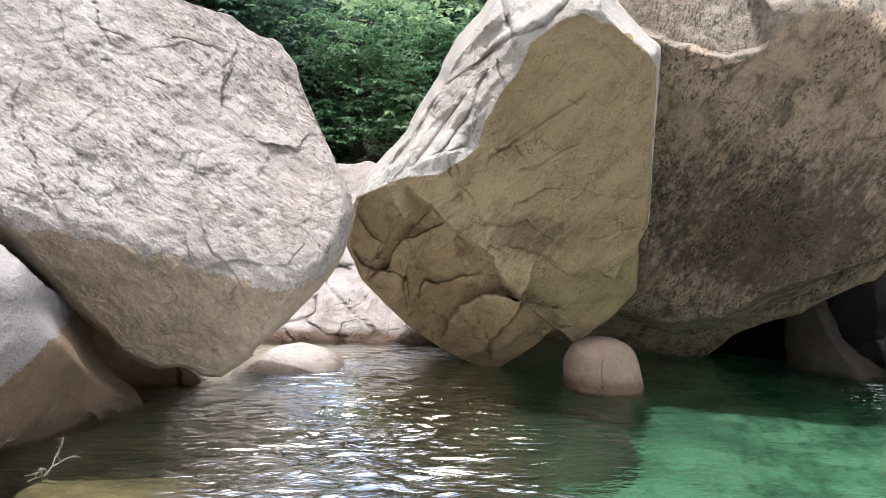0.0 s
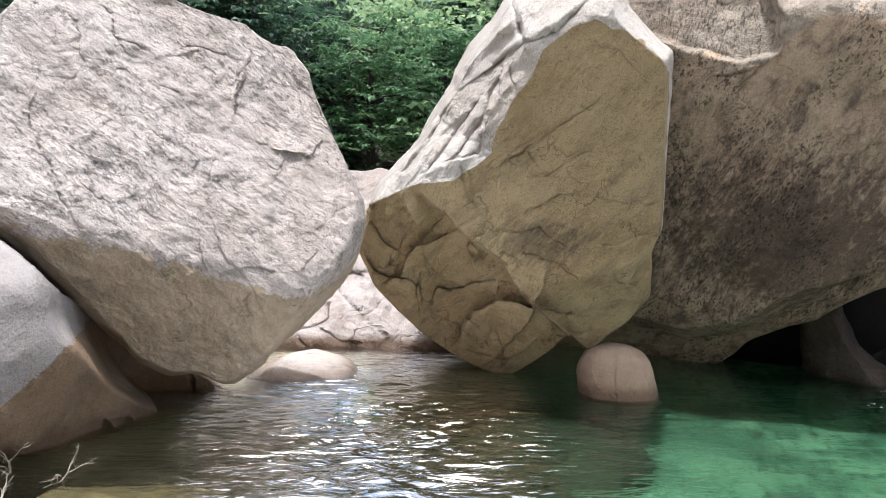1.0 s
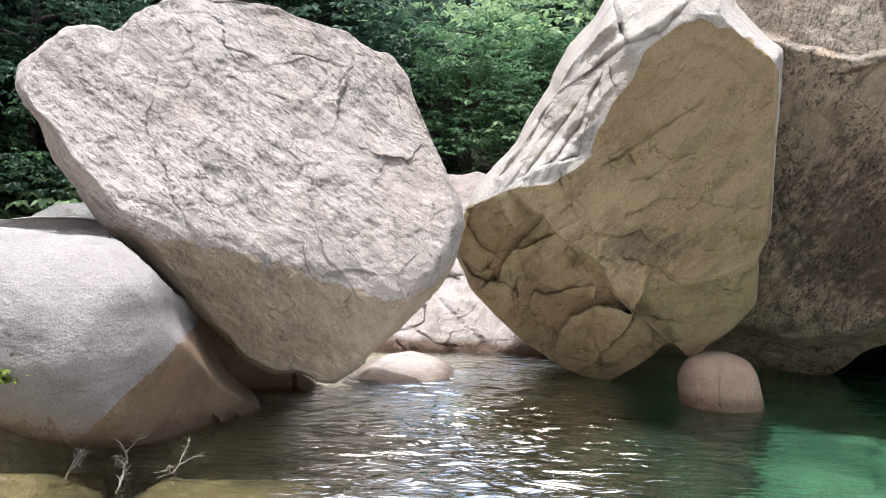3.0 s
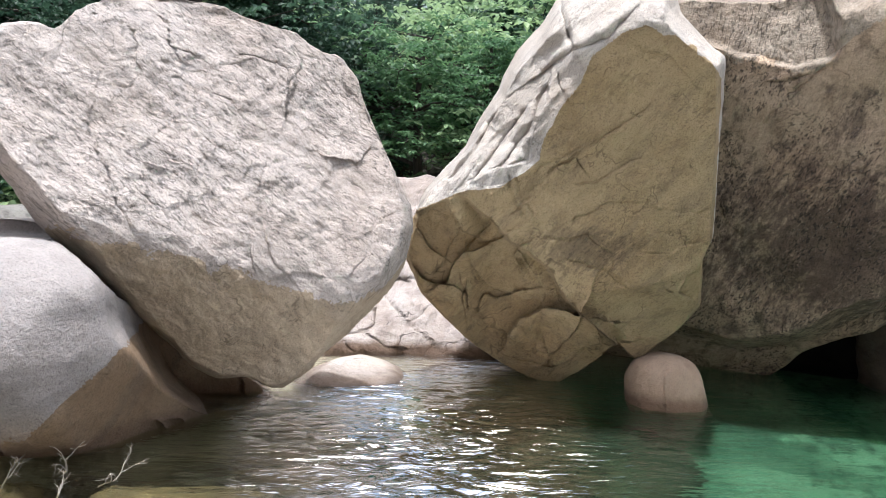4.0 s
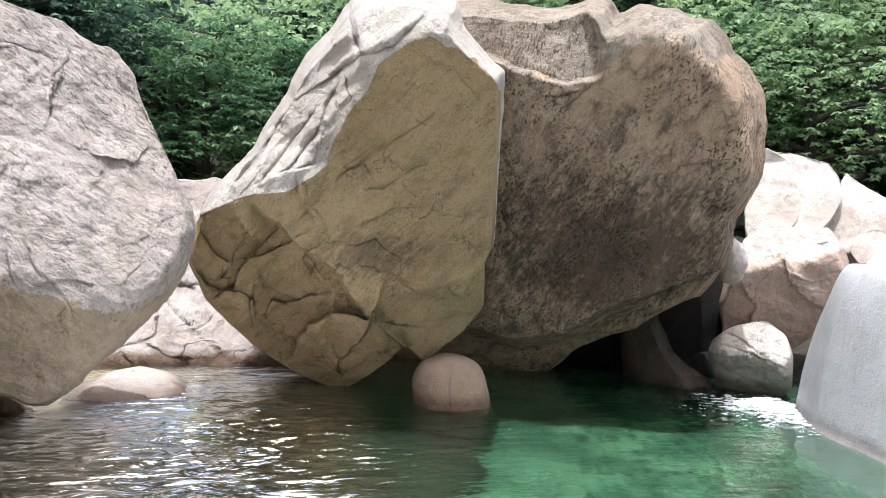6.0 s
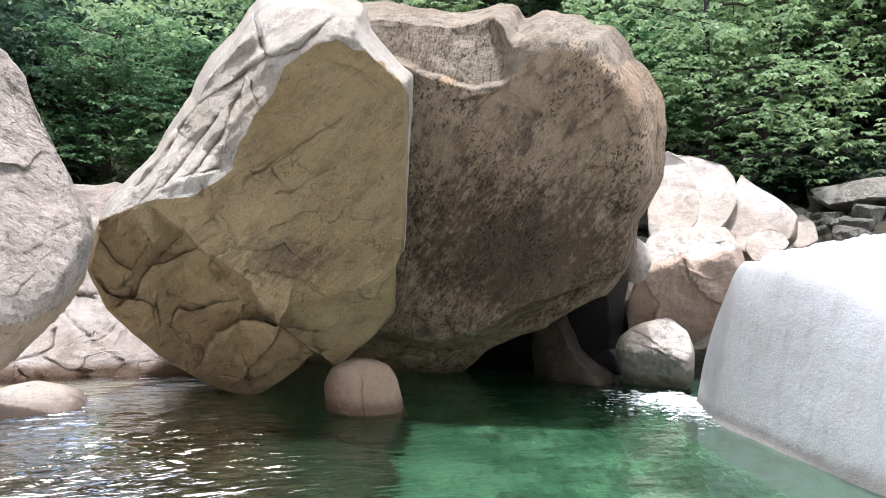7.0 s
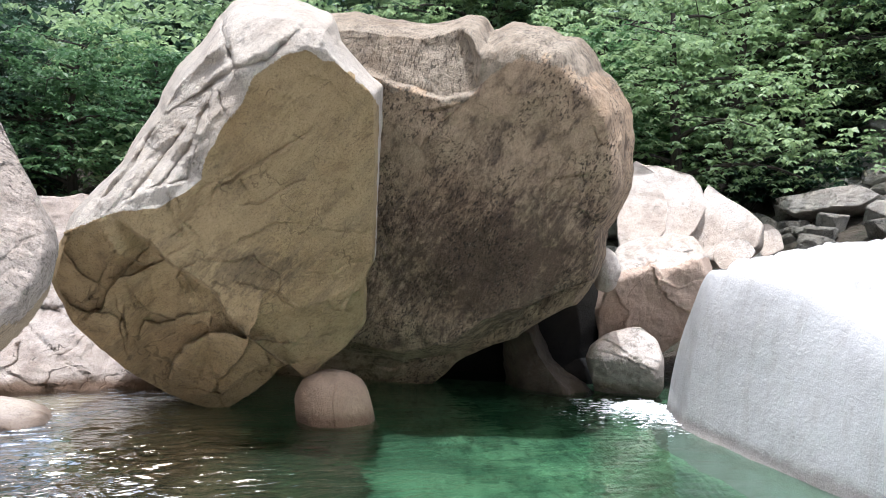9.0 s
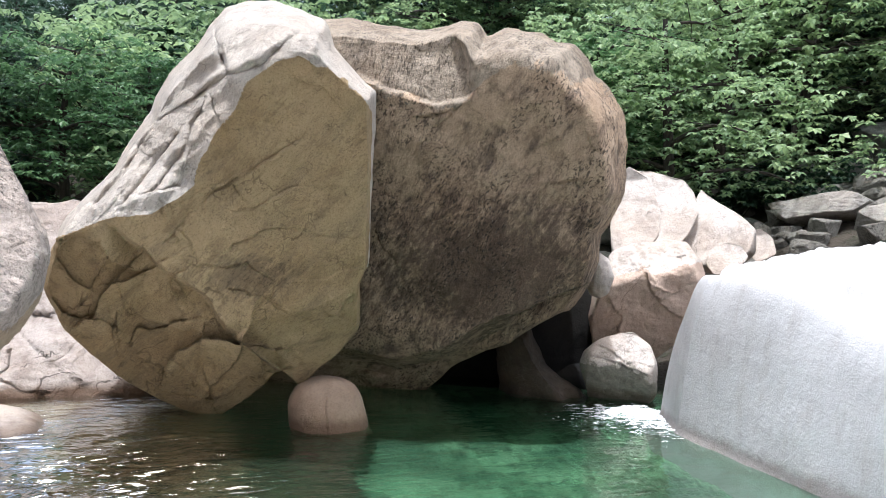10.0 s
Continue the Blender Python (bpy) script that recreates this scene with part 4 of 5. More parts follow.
tagged(boulder("river_stone", 11.0, 8.2, [(-0.29, 0.02), (-0.31, 0.25), (-0.25, 0.38), (-0.12, 0.46), (0.04, 0.49), (0.18, 0.48), (0.33, 0.41), (0.41, 0.29), (0.48, 0.12), (0.51, -0.05), (0.52, -0.33), (0.21, -0.45), (-0.27, -0.33)], ROUND, front=0.42, back=0.45, seed=5.0, facets=[(0.40, 0.22, -0.12), (0.46, -0.42, -0.1)], soft=0.03, cracks=[([(0.09, 0.46), (0.06, 0.26), (0.09, -0.05)], 0.02, 0.02)], **SMALL),
       "reddish rounded river stone standing in the pool", "stone")
tagged(boulder("low_rock", -9.8, 8.5, [(-0.74, -0.21), (-0.51, 0.03), (-0.22, 0.15), (0.01, 0.19), (0.26, 0.14), (0.46, 0.04), (0.52, -0.08), (0.39, -0.32), (-0.5, -0.38)], BLEACHED, front=0.6, back=0.6, seed=6.0, facets=[(0.40, 0.0, -1.7)], soft=0.1, **SMALL), "low sunlit cream rock half under water", "rock")
tagged(boulder("striped_stone", 30.5, 10.4, [(-0.32, 0.4), (-0.26, 0.58), (-0.09, 0.73), (0.15, 0.83), (0.35, 0.85), (0.53, 0.7), (0.63, 0.47), (0.64, 0.08), (0.5, -0.21), (0.09, -0.28), (-0.19, -0.06)], BANDED, front=0.5, back=0.5, seed=7.0, hook=crease([(-0.35, 0.47), (-0.27, 0.45), (0.01, 0.40), (0.32, 0.39), (0.66, 0.20)], 0.40, 0.95, 0.9, 0.0, 0.05), second=BLEACHED, fray=0.12, chips=[(0.2, 0.15)],
               # pale material above the crease stands in for sunlight on the top
               area=lambda u, z: z > np.interp(u, (-0.35, -0.27, 0.01, 0.32, 0.66), (0.47, 0.45, 0.40, 0.39, 0.20)) + 0.02, cracks=[([(-0.09, 0.66), (0.27, 0.47), (0.61, 0.43)], 0.04, 0.02), ([(-0.15, 0.52), (0.2, 0.43), (0.55, 0.28)], 0.04, 0.02)], **SMALL),
       "grey banded rounded stone beside the inflow", "stone")
tagged(boulder("wedge_stone", 29.6, 10.6, [(-0.11, 1.42), (-0.08, 1.71), (0.03, 1.82), (0.17, 1.72), (0.22, 1.51), (0.16, 1.29), (0.05, 1.23), (-0.06, 1.26)], BLEACHED, front=0.25, back=0.3, seed=8.0, **SMALL), "small pale stone jammed between boulders", "stone")
tagged(boulder("rose_boulder", 31.5, 11.3, [(-0.45, 0.93), (-0.32, 1.47), (-0.17, 1.83), (0.09, 1.93), (0.53, 2.01), (0.78, 1.98), (0.97, 1.76), (1.06, 1.47), (0.97, 1.02), (0.73, 0.66), (0.38, 0.37), (-0.06, 0.26), (-0.37, 0.36)], ROSE, front=0.7, back=1.0, seed=9.0, hook=crease([(-0.33, 1.3), (-0.07, 1.43), (0.22, 1.59), (0.44, 1.54), (0.69, 1.62), (1.01, 1.71)], 0.42, 1.7, 0.35, 0.0, 0.05), second=BLEACHED,
               # the top is bleached, and its sunlight is put into the pale material too
               area=lambda u, z: z > np.interp(u, *zip(*sorted([(-0.33, 1.3), (-0.07, 1.43), (0.22, 1.59), (0.44, 1.54), (0.69, 1.62), (1.01, 1.71)]))) + 0.05,
               cracks=[([(-0.13, 1.87), (0.32, 1.66), (0.68, 1.9)], 0.012, 0.02), ([(-0.18, 1.18), (-0.02, 0.96), (-0.04, 0.65)], -0.05, 0.015), ([(0.33, 1.43), (0.63, 1.3), (0.84, 1.38)], -0.05, 0.015), ([(0.33, 1.43), (0.49, 1.14), (0.79, 1.01)], -0.05, 0.015), ([(0.39, 1.89), (0.57, 1.78), (0.86, 1.83)], 0.04, 0.015)],
               ledges=[([(-0.18, 1.18), (-0.02, 0.96), (-0.04, 0.65)], 0.10, 0.15), ([(0.33, 1.43), (0.49, 1.14), (0.79, 1.01)], 0.10, 0.2)], around=240, rings=70, lump=0.05, rough=0.018, corner=0.03),
       "rose-brown granite boulder with a bleached top painted as sunlit", "boulder")
for key_shape, depth, seed in ((((30.8, 12.8), [(-0.1, 2.2), (-0.01, 2.94), (0.13, 3.12), (0.45, 2.93), (0.62, 2.49), (0.62, 2.06), (0.42, 1.79), (-0.04, 1.69)]), 0.6, 10.0), (((33.0, 13.6), [(-0.41, 3.1), (-0.05, 3.13), (0.48, 3.0), (0.64, 2.81), (0.74, 2.54), (0.6, 2.13), (0.4, 1.81), (0.1, 1.61), (-0.19, 2.24)]), 0.7, 11.0), (((36.0, 13.8), [(-0.24, 2.04), (-0.17, 2.36), (-0.03, 2.73), (0.03, 2.87), (0.3, 2.65), (0.6, 2.46), (0.87, 2.24), (0.88, 1.86), (0.52, 1.48), (-0.09, 1.54)]), 0.7, 12.0),
                               (((37.0, 12.2), [(-0.07, 1.72), (-0.0, 1.92), (0.2, 2.02), (0.39, 1.98), (0.51, 1.82), (0.33, 1.54), (0.03, 1.52)]), 0.4, 13.0), (((40.0, 14.2), [(-0.24, 1.95), (-0.21, 2.2), (-0.02, 2.28), (0.18, 2.13), (0.25, 1.88), (-0.04, 1.72)]), 0.35, 14.0)):
    (bearing, reach), shape = key_shape
    tagged(boulder("bleached_boulder", bearing, reach, shape, BLEACHED, front=depth, back=depth * 1.3, seed=seed, facets=[(depth * 1.1 + 0.9, 0.15, -0.75)], soft=0.06, **SMALL),
           "sunlit bleached cream boulder in a boulder pile", "boulder", "bleached boulder pile")
tagged(boulder("shore_rock", -4.0, 12.0, [(-4.3, -1.9), (-4.1, 0.5), (-3.3, 1.45), (-2.2, 1.9), (-1.0, 2.1), (0.0, 2.15), (0.8, 1.95), (1.3, 1.4), (1.6, 0.5), (1.7, -1.9)],
               SHORE, front=2.3, back=1.5, bow=6.0, seed=16.0, chips=[(0.9, 0.10), (0.3, 0.06)], around=420, rings=130, lump=0.12, rough=0.022, corner=0.10, facets=[(2.05, 0.05, -0.95)], soft=0.2,
               cracks=[([(-0.97, 0.49), (-0.61, 0.08), (-0.18, -0.23)], 0.05, 0.03), ([(-1.11, -0.2), (-0.85, -0.35), (-0.59, -0.36)], 0.04, 0.025), ([(-0.64, 0.67), (-0.38, 0.44), (-0.28, 0.1)], 0.05, 0.03), ([(-0.2, 0.28), (-0.44, 0.01), (-0.34, -0.32)], 0.05, 0.03)]),
       "sunlit cracked pale rock slope forming the far shore", "rock")


def tongue(u, z, w):
    """A rounded spine running down the rock, fluted on both sides."""
    gap, side = line_distance(u, z, [(-0.39, 0.71), (-0.13, 0.65), (0.02, 0.37), (0.33, -0.05), (0.59, -0.33)])
    return w * 0.5 + 0.35 - 0.5 * gap - 0.10 * np.abs(np.sin(gap * 14)) * (side > 0)


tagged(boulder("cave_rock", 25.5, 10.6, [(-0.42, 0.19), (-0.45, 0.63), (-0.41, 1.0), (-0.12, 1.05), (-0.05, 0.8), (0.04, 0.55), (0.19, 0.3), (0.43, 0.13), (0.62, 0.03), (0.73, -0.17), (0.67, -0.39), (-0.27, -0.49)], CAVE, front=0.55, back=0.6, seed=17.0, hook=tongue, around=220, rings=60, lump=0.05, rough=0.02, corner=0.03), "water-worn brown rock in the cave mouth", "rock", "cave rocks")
tagged(boulder("cave_rock", 28.5, 11.6, [(-0.51, 0.15), (-0.16, 0.31), (0.31, 0.32), (0.47, 0.05), (0.42, -0.5), (-0.44, -0.57)], BLACK, front=0.4, back=0.8, seed=18.0, **SMALL), "rock deep in the cave, coloured black for the shade", "rock", "cave rocks")
tagged(boulder("bank_rock", -36.0, 9.0, [(0.13, 1.3), (0.2, 1.49), (0.43, 1.63), (0.74, 1.65), (1.18, 1.51), (1.3, 1.01), (0.23, 0.96)], GORGE, front=0.6, back=0.8, seed=19.0, **SMALL), "grey rock on the wooded bank", "rock")


# ---- trees ----
def tube(path, radii, sides=8):
    path = np.asarray(path, float)
    way = np.gradient(path, axis=0)
    way /= np.linalg.norm(way, axis=1)[:, None]
    side = np.cross(way, (0.31, 0.17, 0.93))
    side /= np.linalg.norm(side, axis=1)[:, None] + 1e-9
    other = np.cross(way, side)
    ang = np.arange(sides) / sides * 2 * math.pi
    ring = np.cos(ang)[None, :, None] * side[:, None] + np.sin(ang)[None, :, None] * other[:, None]
    v = (path[:, None] + ring * np.asarray(radii)[:, None, None]).reshape(-1, 3)
    return v, grid_quads(len(path), sides)


def joined(pieces):
    verts, faces, at = [], [], 0
    for v, f in pieces:
        verts.append(v)
        faces.append(f + at)
        at += len(v)
    return np.concatenate(verts), np.concatenate(faces)


def leaf_sprays(rng, centres, size, leaflets=5):
    """Palmate sprays of folded pointed leaflets, one spray at each centre, lying nearly level and drooping."""
    m = len(centres)
    yaw = rng.uniform(0, 2 * math.pi, (m, 1)) + np.linspace(0, 2 * math.pi * 0.86, leaflets)[None]
    droop = rng.uniform(-0.55, 0.1, (m, 1)) + rng.normal(0, 0.18, (m, leaflets))
    length = size * rng.uniform(0.7, 1.25, (m, 1)) * rng.uniform(0.75, 1.1, (m, leaflets))
    way = np.stack([np.cos(yaw) * np.cos(droop), np.sin(yaw) * np.cos(droop), np.sin(droop)], -1)
    cross = np.stack([-np.sin(yaw), np.cos(yaw), yaw * 0 + rng.normal(0, 0.3, (m, leaflets))], -1)
    c = centres[:, None]
    root = c + way * (0.08 * length)[..., None]
    tip = c + way * length[..., None] + np.array([0, 0, -1.0]) * (0.18 * length)[..., None]
    wide = 0.29 * length
    mid = c + way * (0.62 * length)[..., None]
    lift = np.array([0, 0, 1.0]) * (0.05 * length)[..., None]
    a, b = mid + cross * wide[..., None] + lift, mid - cross * wide[..., None] + lift
    v = np.stack([root, a, tip, b], 2).reshape(-1, 3)
    k = np.arange(m * leaflets)[:, None] * 4
    return v, np.concatenate([k + (0, 1, 2), k + (0, 2, 3)], 0)


def make_tree(seed, height, spread, sprays, leaf, material, bare=0.3, lean=0.0, stout=0.030):
    rng = np.random.default_rng(seed)
    root = tagged(new("tree"), "broadleaved tree with layered green foliage on the slope", "tree", "forest trees")
    t = np.linspace(0, 1, 9)
    path = np.stack([lean * t ** 1.3 * height + 0.12 * np.sin(t * 5 + seed), 0.12 * np.sin(t * 4 + 2 * seed), t * height * 0.86 - 0.5 * (1 - t)], 1)
    wood = [tube(path, stout * height * (1 - 0.8 * t) + 0.01, 8)]
    centres = []
    limbs = 11
    for k in range(limbs):
        f = bare + (1 - bare) * (k + rng.uniform(0, 0.7)) / limbs
        start = np.array([np.interp(f, t, path[:, j]) for j in range(3)])
        ang = k * 2.4 + rng.uniform(-0.5, 0.5)
        reach = spread * (1.05 - 0.55 * f) * rng.uniform(0.75, 1.15)
        s = np.linspace(0, 1, 6)
        limb = start + np.stack([np.cos(ang) * reach * s, np.sin(ang) * reach * s, reach * (0.42 * s - 0.38 * s ** 2.4)], 1)
        wood.append(tube(limb, 0.011 * height * (1 - 0.85 * s) * (1.1 - 0.5 * f) + 0.006, 5))
        for j in range(7):
            g = rng.uniform(0.35, 1.05)
            twig = np.array([np.interp(g, s, limb[:, a]) for a in range(3)])
            tip = twig + rng.normal(0, 1, 3) * (0.30 * spread, 0.30 * spread, 0.10 * spread) * 0.75 + (0, 0, 0.05)
            s2 = np.linspace(0, 1, 4)[:, None]
            wood.append(tube(twig + (tip - twig) * s2, np.linspace(0.012, 0.004, 4), 4))
            n = max(3, int(sprays / (limbs * 7) * rng.uniform(0.5, 1.6)))
            blob = rng.normal(0, 1, (n, 3)) * (0.17 * spread, 0.17 * spread, 0.05 * spread)
            blob[:, 2] -= 0.25 * np.hypot(blob[:, 0], blob[:, 1])
            centres.append(tip + blob)
    v, f = joined(wood)
    mesh_object("trunk", v, f, BARK, root)
    v, f = leaf_sprays(rng, np.concatenate(centres), leaf)
    mesh_object("crown", v, f, material, root, smooth=False)
    return root


TREES = [make_tree(21, 6.5, 2.6, 1650, 0.175, LEAF, 0.22), make_tree(22, 8.0, 2.9, 1700, 0.18, LEAF, 0.3, 0.06),
         make_tree(23, 5.0, 2.3, 2500, 0.125, LEAF_PALE, 0.15), make_tree(24, 7.2, 3.0, 2600, 0.135, LEAF_PALE, 0.25, 0.1)]


def make_shrub(seed, size, sprays, leaf, material):
    rng = np.random.default_rng(seed)
    root = tagged(new("shrub"), "leafy green shrub of the forest understorey", "shrub", "understorey shrubs")
    wood, centres = [], []
    for k in range(9):
        ang, s = k * 2.4, np.linspace(0, 1, 5)[:, None]
        tip = np.array([math.cos(ang), math.sin(ang), rng.uniform(0.5, 1.3)]) * size * rng.uniform(0.5, 1)
        wood.append(tube(tip * s + np.array([0, 0, 0.15]) * s * (1 - s) - np.array([0, 0, 0.2]) * (1 - s), np.linspace(0.02, 0.005, 5), 4))
        centres.append(tip + rng.normal(0, 1, (sprays // 9, 3)) * (0.3 * size, 0.3 * size, 0.18 * size))
    v, f = joined(wood)
    mesh_object("stem", v, f, BARK, root)
    v, f = leaf_sprays(rng, np.concatenate(centres), leaf)
    mesh_object("foliage", v, f, material, root, smooth=False)
    return root


SHRUBS = [make_shrub(31, 1.0, 330, 0.15, LEAF), make_shrub(32, 1.3, 420, 0.17, LEAF_PALE), make_shrub(33, 0.8, 260, 0.13, LEAF)]


def ground_at(x, y):
    return float(ground_height(np.array([float(x)]), np.array([float(y)]))[0])


def plant_woods():
    rng = random.Random(5)
    used = set()

    def put(kinds, k, x, y, size, sink=0.1):
        # the crowns are kept low here so that the ripples mirror open sky
        if k[0] == "t" and -17 < math.degrees(math.atan2(x, y)) < 14:
            size = min(size, (0.44 * math.hypot(x, y) - EYE - ground_at(x, y)) / (6.3, 7.8, 4.9, 7.0)[k[1]])
        m = pose(x, y, ground_at(x, y) - sink, rng.uniform(-4, 4), rng.uniform(-4, 4), rng.uniform(0, 360)) @ Matrix.Diagonal((size, size, size, 1))
        if k in used:
            copy_thing(kinds[k[1]], m)
        else:
            used.add(k)
            kinds[k[1]].matrix_basis = m

    for row, (dist, count, low, high) in enumerate(((16.5, 17, 0.75, 1.0), (20.5, 20, 0.9, 1.2), (25.5, 15, 1.1, 1.5), (32, 12, 1.3, 1.8))):
        for k in range(count):
            az = radians(-50 + 104 * (k + rng.uniform(0.1, 0.9)) / count)
            d = dist + rng.uniform(-1.4, 1.4) + (6.0 if az > 0.4 and row < 2 else 0)
            x, y = d * math.sin(az), d * math.cos(az)
            if row == 0 and -0.24 < az < 0.08:
                continue
            # mostly pale trees to the right, where leaf colour replaces distance haze
            put(TREES, ("t", rng.choice((2, 3, 1, 2, 3) if az > 0.3 else (0, 1, 0, 1, 0, 1))), x, y, rng.uniform(low, high))
    for k in range(46):
        az = radians(-48 + 100 * (k + rng.random()) / 46)
        d = rng.uniform(14.5, 19) + (5.5 if az > 0.35 else 0)
        x, y = d * math.sin(az), d * math.cos(az)
        if not -0.17 < az < 0.03:
            put(SHRUBS, ("s", rng.randrange(3)), x, y, rng.uniform(0.7, 1.3), 0.05)
    for k in range(16):
        az, d = radians(-19 + 34 * (k + rng.random()) / 16), rng.uniform(27, 36)
        put(TREES, ("t", k % 2), d * math.sin(az), d * math.cos(az), 1.8)
    for k in range(24):
        az, d = radians(-19 + 34 * (k + rng.random()) / 24), rng.uniform(17, 26)
        put(SHRUBS, ("s", k % 3), d * math.sin(az), d * math.cos(az), rng.uniform(0.9, 1.5), 0.05)
    for k, (x, y, size) in enumerate(((-1.3, 18.2, 1.0), (-3.6, 18.6, 1.05), (1.5, 18.4, 1.0), (-10.5, 14.0, 0.9), (11.0, 20.5, 1.0), (8.5, 24.0, 1.3), (10.5, 25.5, 1.4), (12.5, 24.0, 1.4), (7.0, 27.0, 1.6), (15.5, 22.5, 1.5), (13.2, 21.5, 1.45), (17.5, 21.0, 1.4), (14.5, 24.5, 1.6), (16.2, 19.8, 1.3), (19.5, 19.5, 1.5), (12.2, 18.8, 0.9))):
        put(TREES, ("t", (3 if k % 2 else 2) if x > 6 else k % 2), x, y, size)


plant_woods()
# open-grown trees that hang their boughs over the pool's edge, before the dark of the wood
NEAR_TREES = [make_tree(26, 5.0, 2.3, 1500, 0.15, LEAF_MID, 0.30, 0.05), make_tree(27, 5.6, 2.6, 1700, 0.14, LEAF_PALE, 0.25, -0.06)]
for near_tree in NEAR_TREES:
    tagged(near_tree, "bright green broadleaved tree spreading its boughs over the rocks", "tree", "trees at the edge")
for k, (kind, az, d, size) in enumerate(((0, -6.6, 15.6, 0.80), (1, 33.5, 18.0, 1.1), (0, -1.5, 17.0, 0.78), (1, 37.0, 20.0, 1.2), (0, -38.0, 15.0, 0.9), (1, 43.5, 23.0, 1.3), (0, 28.5, 19.0, 1.2))):
    x, y = d * math.sin(radians(az)), d * math.cos(radians(az))
    m = pose(x, y, ground_at(x, y) - 0.1, 0, 0, 67 * k) @ Matrix.Diagonal((size, size, size, 1))
    if k < 2:
        NEAR_TREES[kind].matrix_basis = m
    else:
        copy_thing(NEAR_TREES[kind], m)
FORKED = make_tree(25, 9.0, 2.4, 300, 0.2, LEAF_PALE, 0.45, 0.20, 0.016)
tagged(FORKED, "leaning tree with a thick dark forked trunk above the gorge rocks")
FORKED.matrix_basis = pose(13.6, 16.0, ground_at(13.6, 16.0) - 0.1, 0, 0, -40) @ Matrix.Diagonal((0.8, 0.8, 0.8, 1))

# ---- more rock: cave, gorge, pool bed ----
# an added wall that closes the cave and paints it dark
tagged(boulder("cave_shade_wall", 24.5, 11.6, [(-2.27, 0.41), (-1.3, 0.78), (-0.19, 1.32), (0.91, 1.45), (1.33, 0.92), (1.4, -0.82), (-0.09, -1.0), (-2.21, -1.07)], BLACK, front=0.4, back=2.2, seed=20.0, **SMALL), "black wall added at the back of the cave for its darkness", "rock", "cave rocks")


def loose_rock(name, seed, material, flat=0.7, cuts=14, detail=4, smooth=True):
    """A broken, slightly rounded rock about one metre across."""
    rng = np.random.default_rng(seed)
    bm = bmesh.new()
    bmesh.ops.create_icosphere(bm, subdivisions=detail, radius=1.0)
    v = np.array([q.co for q in bm.verts])
    faces = [[q.index for q in f.verts] for f in bm.faces]
    bm.free()
    r = np.full(len(v), 0.62)
    for k in range(cuts):
        d = rng.normal(size=3)
        d /= np.linalg.norm(d)
        reach = rng.uniform(0.26, 0.5)
        r = soft_min(r, np.where(v @ d > 0.05, reach / np.maximum(v @ d, 0.05), 9.0), 0.004)
    v = v * r[:, None]
    v = v * (1 + 0.06 * fbm(v * 2.5 + seed, 6, 0.65)[:, None]) * (1.0, rng.uniform(0.75, 1.0), flat)
    return mesh_object(name, v, faces, material, smooth=smooth)


GORGE_ROCKS = [tagged(loose_rock("gorge_rock", 40 + k, GORGE, flat, 26, 4, False), "grey weathered rock in the rocky gorge slope", "rock", "gorge rocks")
               for k, flat in enumerate((0.6, 0.8, 0.7, 0.9, 0.5))]


LEDGES = [tagged(loose_rock("ledge_rock", 50 + k, LEDGE, 0.4, 24, 5, False), "pale layered bedrock ledge of the gorge", "rock", "gorge ledges") for k in range(3)]
for k, (az, d, size, lift) in enumerate(((46.5, 19.5, 1.7, 0.1), (49.5, 18.5, 1.8, 0.1), (45.0, 21.5, 1.6, 0.2), (48.5, 22.0, 2.0, 0.3), (44.0, 18.0, 1.2, 0.1), (47.5, 17.0, 1.3, 0.0))):
    x, y = d * math.sin(radians(az)), d * math.cos(radians(az))
    m = pose(x, y, ground_at(x, y) + lift, 6 * (k % 3) - 4, -8, 55 * k) @ Matrix.Diagonal((size, size, size, 1))
    if k < 3:
        LEDGES[k].matrix_basis = m
    else:
        copy_thing(LEDGES[k % 3], m)


def gorge_slope():
    rng = random.Random(9)
    spots = [(38.5, 19.5, 1.0), (41.0, 18.5, 0.9), (43.5, 19.5, 1.2), (43.0, 21.5, 1.2), (47.0, 19.5, 1.5), (36.5, 20.5, 0.8), (40.0, 21.5, 1.0), (46.0, 22.0, 1.3)]
    while len(spots) < 150:
        az = rng.uniform(27, 52)
        spots.append((az, rng.uniform(15.5, 25), rng.uniform(0.3, 0.95)))
    for az in (*range(-46, -17, 3), *range(9, 26, 3)):
        spots.append((az + rng.uniform(-1.4, 1.4), rng.uniform(14.0, 18.5), rng.uniform(0.6, 1.6)))
    for k, (az, d, size) in enumerate(spots):
        x, y = d * math.sin(radians(az)), d * math.cos(radians(az))
        m = pose(x, y, ground_at(x, y) + 0.12 * size, rng.uniform(-15, 15), rng.uniform(-15, 15), rng.uniform(0, 360)) @ Matrix.Diagonal((size, size, size, 1))
        if k < len(GORGE_ROCKS):
            GORGE_ROCKS[k].matrix_basis = m
        else:
            copy_thing(GORGE_ROCKS[rng.randrange(len(GORGE_ROCKS))], m)


gorge_slope()

PEBBLE = tagged(loose_rock("bleached_cobble", 60, BLEACHED, 0.7, 9, 3), "small bleached cobble among the boulder pile", "cobble", "bleached cobbles")
